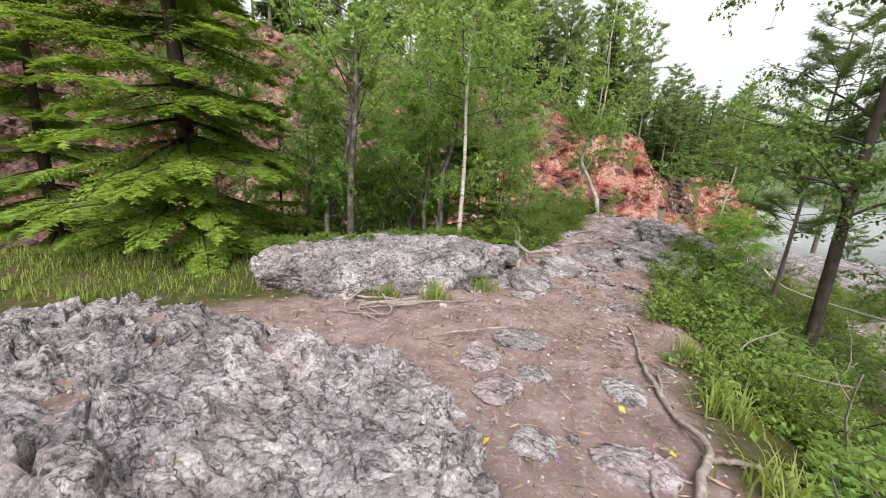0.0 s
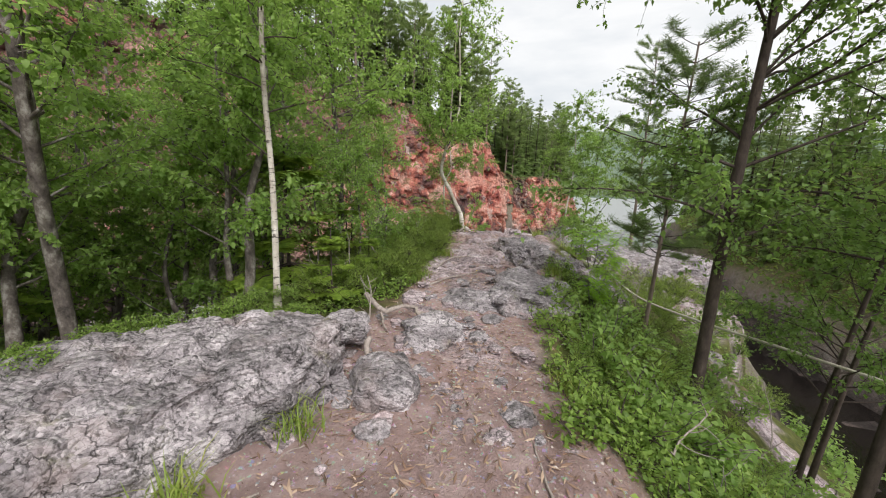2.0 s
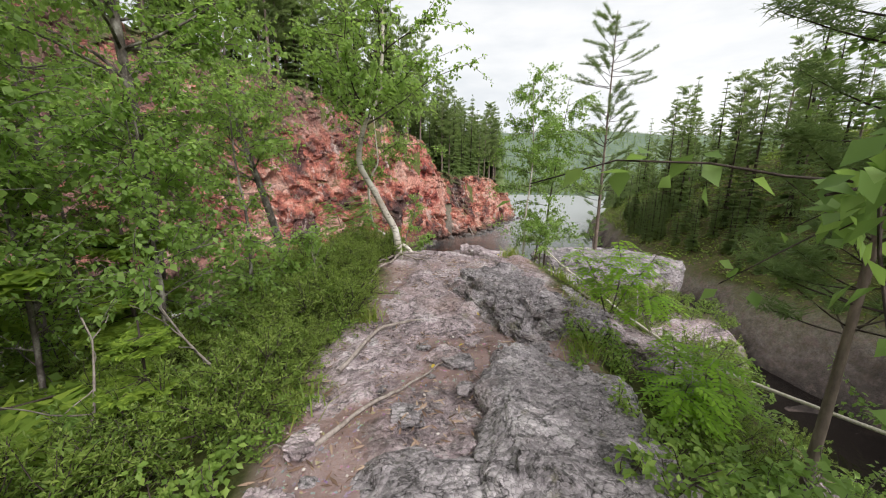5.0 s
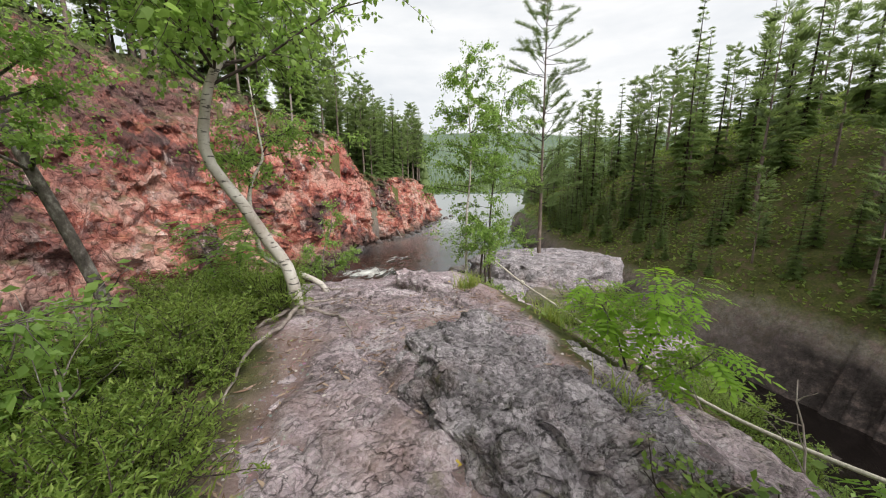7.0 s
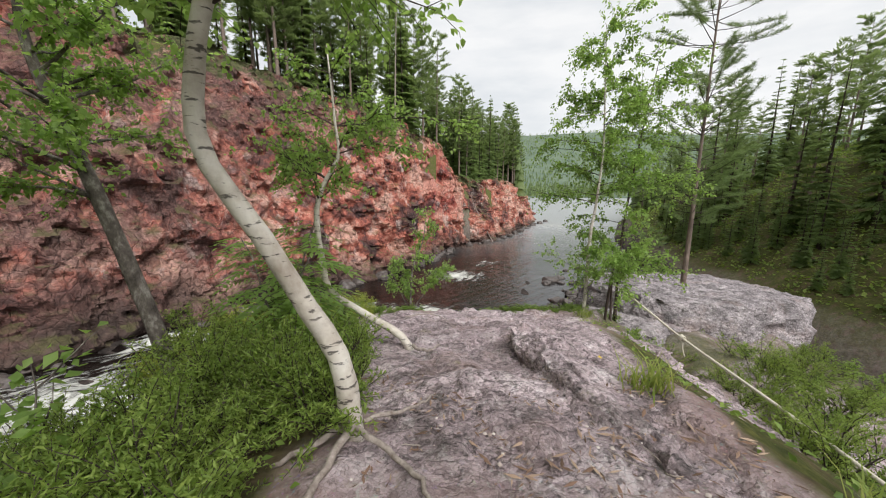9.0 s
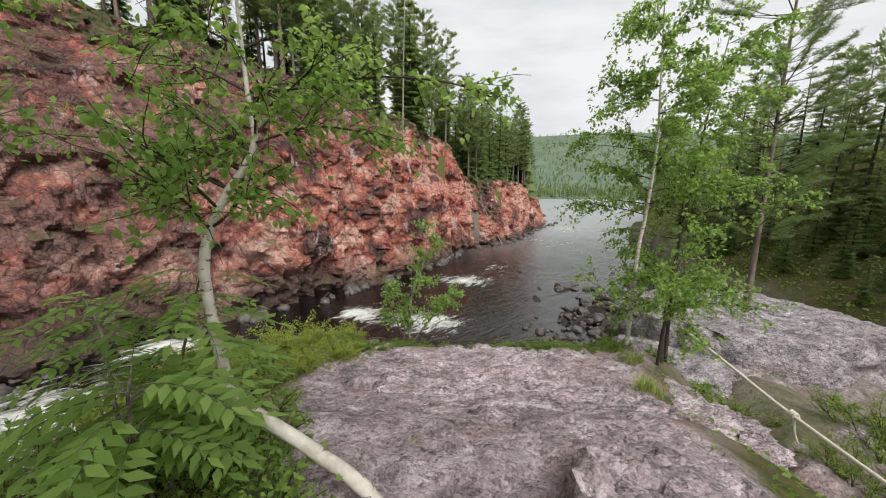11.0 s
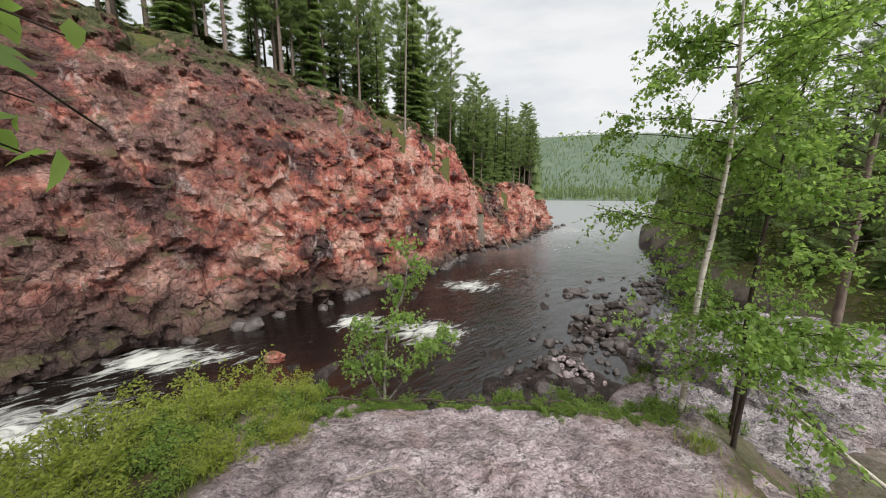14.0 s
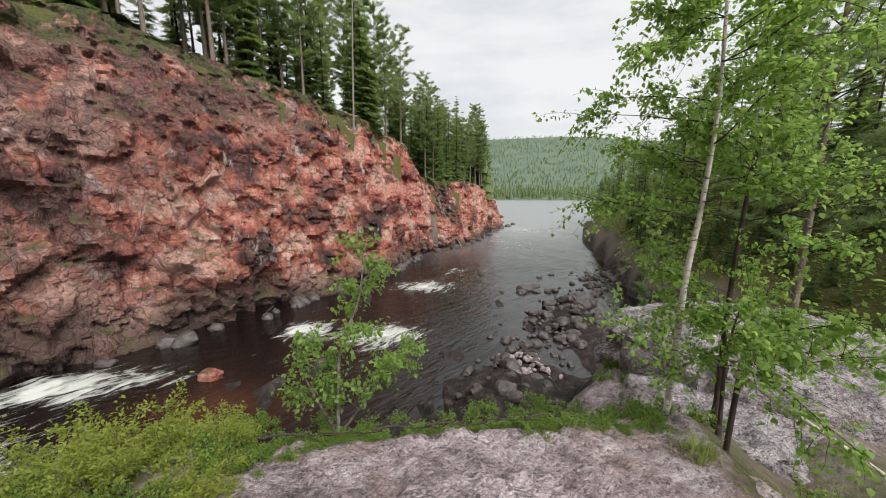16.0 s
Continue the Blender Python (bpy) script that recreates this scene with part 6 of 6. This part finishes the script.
# rubble along the water: dark wet boulders
DARKROCK = [rock_mesh("river_rock", (1, 0.85, 0.7), 220 + k, M_WET, 0.2, 10, 2.4) for k in range(5)]
for k in range(90):
    s = 60 + 165 * rp.random()
    _s, at = along(BANK, np.array([s]))
    _s, at2 = along(BANK, np.array([s + 1.0]))
    t = unit(at2[0, :2] - at[0, :2])
    off = -0.6 - 1.6 * rp.random()
    x, y = at[0, 0] - t[1] * off, at[0, 1] + t[0] * off
    q = 0.7 + 1.5 * rp.random() ** 2
    ob = new("river_rock", DARKROCK[k % 5])
    ob.matrix_world = pose(x, y, WATER + 0.05, 30 * rp.random(), 30 * rp.random(), 360 * rp.random()) @ Matrix.Diagonal((q, q, q, 1))
    tagged(ob, "dark wet boulder at the foot of the cliff", "rock", "boulders under the cliff")
for k in range(230):
    u = rp.random()
    x, y = 4 + 26 * u + 7 * (rp.random() - 0.3), 33 + 30 * u + 7 * (rp.random() - 0.6)
    q = 0.35 + 1.3 * rp.random() ** 3
    ob = new("river_rock", DARKROCK[k % 5])
    ob.matrix_world = pose(x, y, max(WATER, ground_at(x, y)) + 0.05 * q, 30 * rp.random(), 30 * rp.random(), 360 * rp.random()) @ Matrix.Diagonal((q, q, q * 0.8, 1))
    tagged(ob, "dark grey stone on the gravel shore", "rock", "shore stones")
for k, (x, y, q) in enumerate(((15.9, 55.0, 2.2), (17.5, 56.2, 1.5), (14.8, 53.6, 1.3), (16.8, 53.6, 1.0), (13.8, 46.2, 1.6), (15.6, 45.2, 2.4), (17.6, 46.6, 2.6), (12.2, 44.0, 1.2), (20.0, 60.5, 0.9), (22.5, 62.0, 1.0), (19.5, 48.5, 3.0), (21.5, 51, 2.6), (-6, 38.0, 1.0))):
    ob = new("river_rock", DARKROCK[k % 5])
    ob.matrix_world = pose(x, y, WATER + 0.05, 0, 0, 47 * k) @ Matrix.Diagonal((q, q, q * 0.6, 1))
    tagged(ob, "flat dark rock standing out of the river", "rock", "rocks in the river")

# ---- exposed roots ----
def root(points, r, label="bare weathered root crossing the trail", lift=0.02, mat=None):
    pts = [(x, y, ground_at(x, y) + lift + dz) for x, y, dz in points]
    b = Bag()
    rr = np.random.default_rng(int(abs(points[0][0]) * 1000 + points[0][1] * 77))
    line = spline(pts, 18)
    r *= 0.72
    line += (rr.random(line.shape) - 0.5) * r * 1.3
    tube(b, line, r, r * 0.35, 7, rr, 0.3)
    tagged(new("root", b.mesh("root", mat or M_ROOT)), label, "root", "exposed roots")


root([(0.62, 1.35, 0), (0.60, 1.7, 0.02), (0.68, 2.05, 0.02), (0.55, 2.4, 0), (0.50, 3.0, -0.01)], 0.042)
root([(0.66, 2.0, 0), (0.95, 2.1, 0.0), (1.25, 2.0, -0.02)], 0.025)
root([(0.55, 2.4, 0), (0.42, 2.9, 0.01), (0.35, 3.6, 0), (0.28, 4.2, -0.02)], 0.026)
root([(0.45, 1.4, 0), (0.42, 1.75, 0.01), (0.55, 1.95, 0)], 0.02)
root([(-2.9, 2.5, 0.03), (-2.3, 2.75, 0.03), (-1.7, 3.05, 0.02), (-1.35, 3.5, 0)], 0.028, "long bare root along the boulder's foot")
for k in range(7):
    a = -2.5 + 0.55 * (k % 3) * rp.random()
    root([(a + 0.9 * rp.random(), 2.75 + 0.2 * rp.random(), 0.10), (a + 0.9 * rp.random(), 2.6 - 0.15 * rp.random(), 0.04), (a + 0.9 * rp.random(), 2.5 - 0.35 * rp.random(), 0.0)], 0.014 + 0.008 * rp.random(), "tangled bare roots under the boulder")
root([(-1.25, 5.15, 0.2), (-1.2, 4.95, 0.12), (-1.15, 4.75, 0.05), (-1.2, 4.5, 0)], 0.045, "pale bare root hanging over a rock")
root([(-1.62, 6.2, 0.24), (-1.32, 5.95, 0.14), (-1.1, 6.08, 0.17), (-0.9, 6.04, 0.14), (-0.86, 5.72, 0.08), (-0.95, 5.38, 0.03)], 0.05, "pale twisted root over rocks beside the trail")
root([(-0.9, 6.02, 0.13), (-0.68, 5.95, 0.08), (-0.5, 5.78, 0.03)], 0.03)
root([(-1.36, 5.98, 0.14), (-1.3, 5.82, 0.08), (-1.22, 5.7, 0.03)], 0.03, "pale stub of a twisted root over rocks")
root([(-2.0, 4.95, 0.15), (-1.75, 5.1, 0.12), (-1.65, 4.8, 0.1)], 0.06)
root([(-1.0, 7.2, 0), (-0.65, 7.55, 0.03), (-0.4, 7.75, 0.03), (-0.1, 8.05, 0.02)], 0.026)
root([(-0.95, 7.9, 0.04), (-0.7, 8.55, 0.05), (-0.35, 8.7, 0.05), (-0.05, 8.75, 0.02)], 0.028)
root([(-0.62, 10.95, 0.1), (-0.35, 10.75, 0.06), (-0.2, 10.5, 0.07), (-0.15, 10.2, 0.04)], 0.026, "bare birch root spreading over rock")
root([(-0.62, 10.95, 0.1), (-0.75, 10.6, 0.05), (-0.9, 10.2, 0.04), (-0.95, 9.7, 0.0)], 0.032, "bare birch root spreading over rock")
root([(-0.66, 11.0, 0.08), (-0.95, 10.85, 0.0), (-1.25, 10.9, -0.1)], 0.03, "bare birch root spreading over rock")
root([(-0.58, 11.0, 0.1), (-0.35, 11.15, 0.06), (-0.2, 11.35, 0.04)], 0.022, "bare birch root spreading over rock")
root([(-0.42, 12.5, 0.03), (-0.25, 12.35, 0.03), (-0.15, 12.55, 0.02)], 0.025, "gnarled root at the leaning birch's foot")
root([(-0.75, 15.4, 0.22), (-0.35, 15.55, 0.25), (-0.1, 15.4, 0.22), (0.05, 15.25, 0.16)], 0.02, "dark root lying on the ledge")

for k in range(6):
    x = -1.6 + 0.62 * k
    root([(x, 17.15 + 0.15 * rp.random(), 0.12), (x + 0.25, 17.1 + 0.2 * rp.random(), 0.15), (x + 0.5, 17.25 + 0.1 * rp.random(), 0.12), (x + 0.8, 17.15, 0.1)], 0.016 + 0.012 * rp.random(), "dark root along the ledge's mossy rim", 0.02, M_DARK)

# ---- rope and its post ----
rope_line = spline([(3.74, 16.62, -0.27), (3.84, 15.5, -0.48), (3.88, 14.5, -0.64), (3.75, 12.8, -0.66), (3.48, 10.95, -0.62), (3.42, 9.5, -0.58), (3.8, 8.2, -0.5), (4.25, 7.0, -0.38), (4.7, 5.7, -0.25)], 70)
rb = Bag()
rr = np.random.default_rng(3)
tube(rb, rope_line, 0.02, 0.02, 7)
guide = thing("guide_rope", "pale twisted guide rope slung along the drop", "rope", (3.74, 16.62, -0.27))


def under(parent, name, bag, mat, label=""):
    me = bag.mesh(name, mat)
    me.transform(Matrix.Translation(-parent.location))
    return part(name, me, parent, label)


under(guide, "rope", rb, M_ROPE)
kb = Bag()
for a in range(3):
    ang = np.linspace(0, 2 * np.pi, 12)
    ring = np.stack([3.88 + 0.004 * a + 0.035 * np.cos(ang), 14.52 + 0.03 * (a - 1) + 0.008 * np.sin(ang * 2), -0.635 + 0.04 * np.sin(ang)], 1)
    tube(kb, ring, 0.014, 0.014, 5)
under(guide, "knot", kb, M_ROPE, "overhand knot in the rope")
tb = Bag()
tube(tb, spline([(3.88, 14.5, -0.66), (3.86, 14.45, -0.8), (3.89, 14.42, -0.92)], 6), 0.013, 0.008, 5)
under(guide, "rope_end", tb, M_ROPE, "frayed loose end")
post = thing("rope_post", "dark weathered wooden post holding the guide rope", "post", (3.65, 16.58, -1.1))
pb = Bag()
tube(pb, spline([(3.63, 16.56, -1.35), (3.68, 16.6, -0.7), (3.74, 16.64, -0.2)], 8), 0.032, 0.026, 8, rr, 0.15)
under(post, "shaft", pb, M_DARK)
wb = Bag()
for a in range(3):
    ang = np.linspace(0, 2 * np.pi, 12)
    tube(wb, np.stack([3.733 + 0.036 * np.cos(ang), 16.635 + 0.036 * np.sin(ang), -0.285 + 0.022 * a + 0 * ang], 1), 0.012, 0.012, 5)
under(post, "rope_wrap", wb, M_ROPE, "pale rope wound round the post")

# ---- fallen leaves and twigs on the trail ----
LEAFLET = mesh_of("fallen_leaf", *leaves(np.zeros((1, 3)), 0.05, np.random.default_rng(2), 0.0, 0.7), M_YELLOW, False)
for k, (x, y) in enumerate(((0.72, 1.55), (0.85, 1.45), (-0.35, 1.5), (0.25, 2.2), (0.5, 1.9), (-0.1, 2.9), (0.1, 8.3), (-0.2, 8.0), (0.3, 8.9), (0.2, 8.7), (0.4, 9.0), (0.9, 11.6), (0.3, 11.8), (1.3, 12.2), (-0.9, 2.2))):
    ob = new("fallen_leaf", LEAFLET)
    ob.matrix_world = pose(x, y, ground_at(x, y) + 0.05, 0, 0, 77 * k)
    tagged(ob, "yellow fallen birch leaf on the trail", "leaf", "fallen leaves")
for k in range(60):
    y = 1.0 + 10 * rp.random()
    lo_x = max(L_AT(y), -3.2) + 0.05
    x = lo_x + (R_AT(y) - lo_x) * rp.random()
    a, l = rp.random() * 6.28, 0.08 + 0.22 * rp.random()
    root([(x, y, 0.01), (x + math.cos(a) * l * 0.5, y + math.sin(a) * l * 0.5, 0.02), (x + math.cos(a + 0.3) * l, y + math.sin(a + 0.3) * l, 0.0)], 0.004 + 0.004 * rp.random(), "thin dry twig lying on the trail", 0.012)
# bare grey branches among the bushes
for k, (x, y, s) in enumerate(((1.45, 2.3, 1.0), (1.75, 3.2, 1.2), (1.3, 4.4, 0.9), (-1.9, 8.0, 1.1), (-2.4, 7.2, 1.2), (-1.6, 9.2, 0.9), (-2.2, 6.6, 1.0), (2.9, 8.6, 1.3), (3.3, 10.6, 1.1), (2.2, 5.2, 1.2), (-1.5, 5.8, 0.8), (3.0, 9.3, 1.0))):
    b = Bag()
    r9 = np.random.default_rng(300 + k)
    base = np.array(gz(x, y, -0.05))
    main = limb_line(base, ((r9.random() - 0.5), (r9.random() - 0.5), 0.9), 0.9 * s, r9, 0.5, 0.0, 7)
    tube(b, main, 0.013, 0.004, 5)
    for j in range(5):
        tube(b, limb_line(main[2 + j % 5], r9.random(3) - np.array([0.5, 0.5, 0.2]), 0.4 * s * r9.random() + 0.1, r9, 0.6, 0, 5), 0.006, 0.002, 4)
    tagged(new("dead_branch", b.mesh("dead_branch", M_ROOT)), "bare grey dead branch sticking out of the bushes", "branch", "dead branches")


# ---- grit, bark chips and needles strewn on the trail ----
def strewn(name, label, n, seed, size, mat, long=1.0):
    r = np.random.default_rng(seed)
    y = 0.3 + 11.5 * r.random(n)
    lo = np.maximum(np.interp(y, Y_KNOT, LEFT), np.interp(y, [0, 2.4, 3.2, 4.8], [-4, -3.4, -1.6, -1.5]))
    hi = np.interp(y, Y_KNOT, RIGHT) + 0.15
    x = lo + (hi - lo) * r.random(n)
    z = land(x, y) + 0.012 + 0.03 * vnoise(x * 1.5, y * 1.5, x * 0, 50)
    a = r.random(n) * 6.28
    s = size * (0.4 + 1.3 * r.random(n) ** 2)
    dx, dy = np.cos(a) * s * long, np.sin(a) * s * long
    ex, ey = -np.sin(a) * s / long, np.cos(a) * s / long
    p = [np.stack([x + dx, y + dy, z], 1), np.stack([x + ex, y + ey, z - 0.1 * s], 1), np.stack([x - dx * 0.8, y - dy * 0.8, z], 1), np.stack([x - ex, y - ey, z + 0.1 * s], 1), np.stack([x, y, z + s * 0.75 / long], 1)]
    base = np.array([[0, 1, 4], [1, 2, 4], [2, 3, 4], [3, 0, 4]])
    f = (np.arange(n)[:, None, None] * 5 + base[None]).reshape(-1, 3)
    tagged(new(name, mesh_of(name, np.stack(p, 1).reshape(-1, 3), f, mat, False)), label, "litter", kind="stuff")


strewn("grit", "small pale stones and grit strewn over the trail", 3000, 41, 0.010, M_GRIT)
strewn("needle_litter", "dry brown needles and bark chips on the trail", 7000, 42, 0.016, M_CHIP, 2.4)
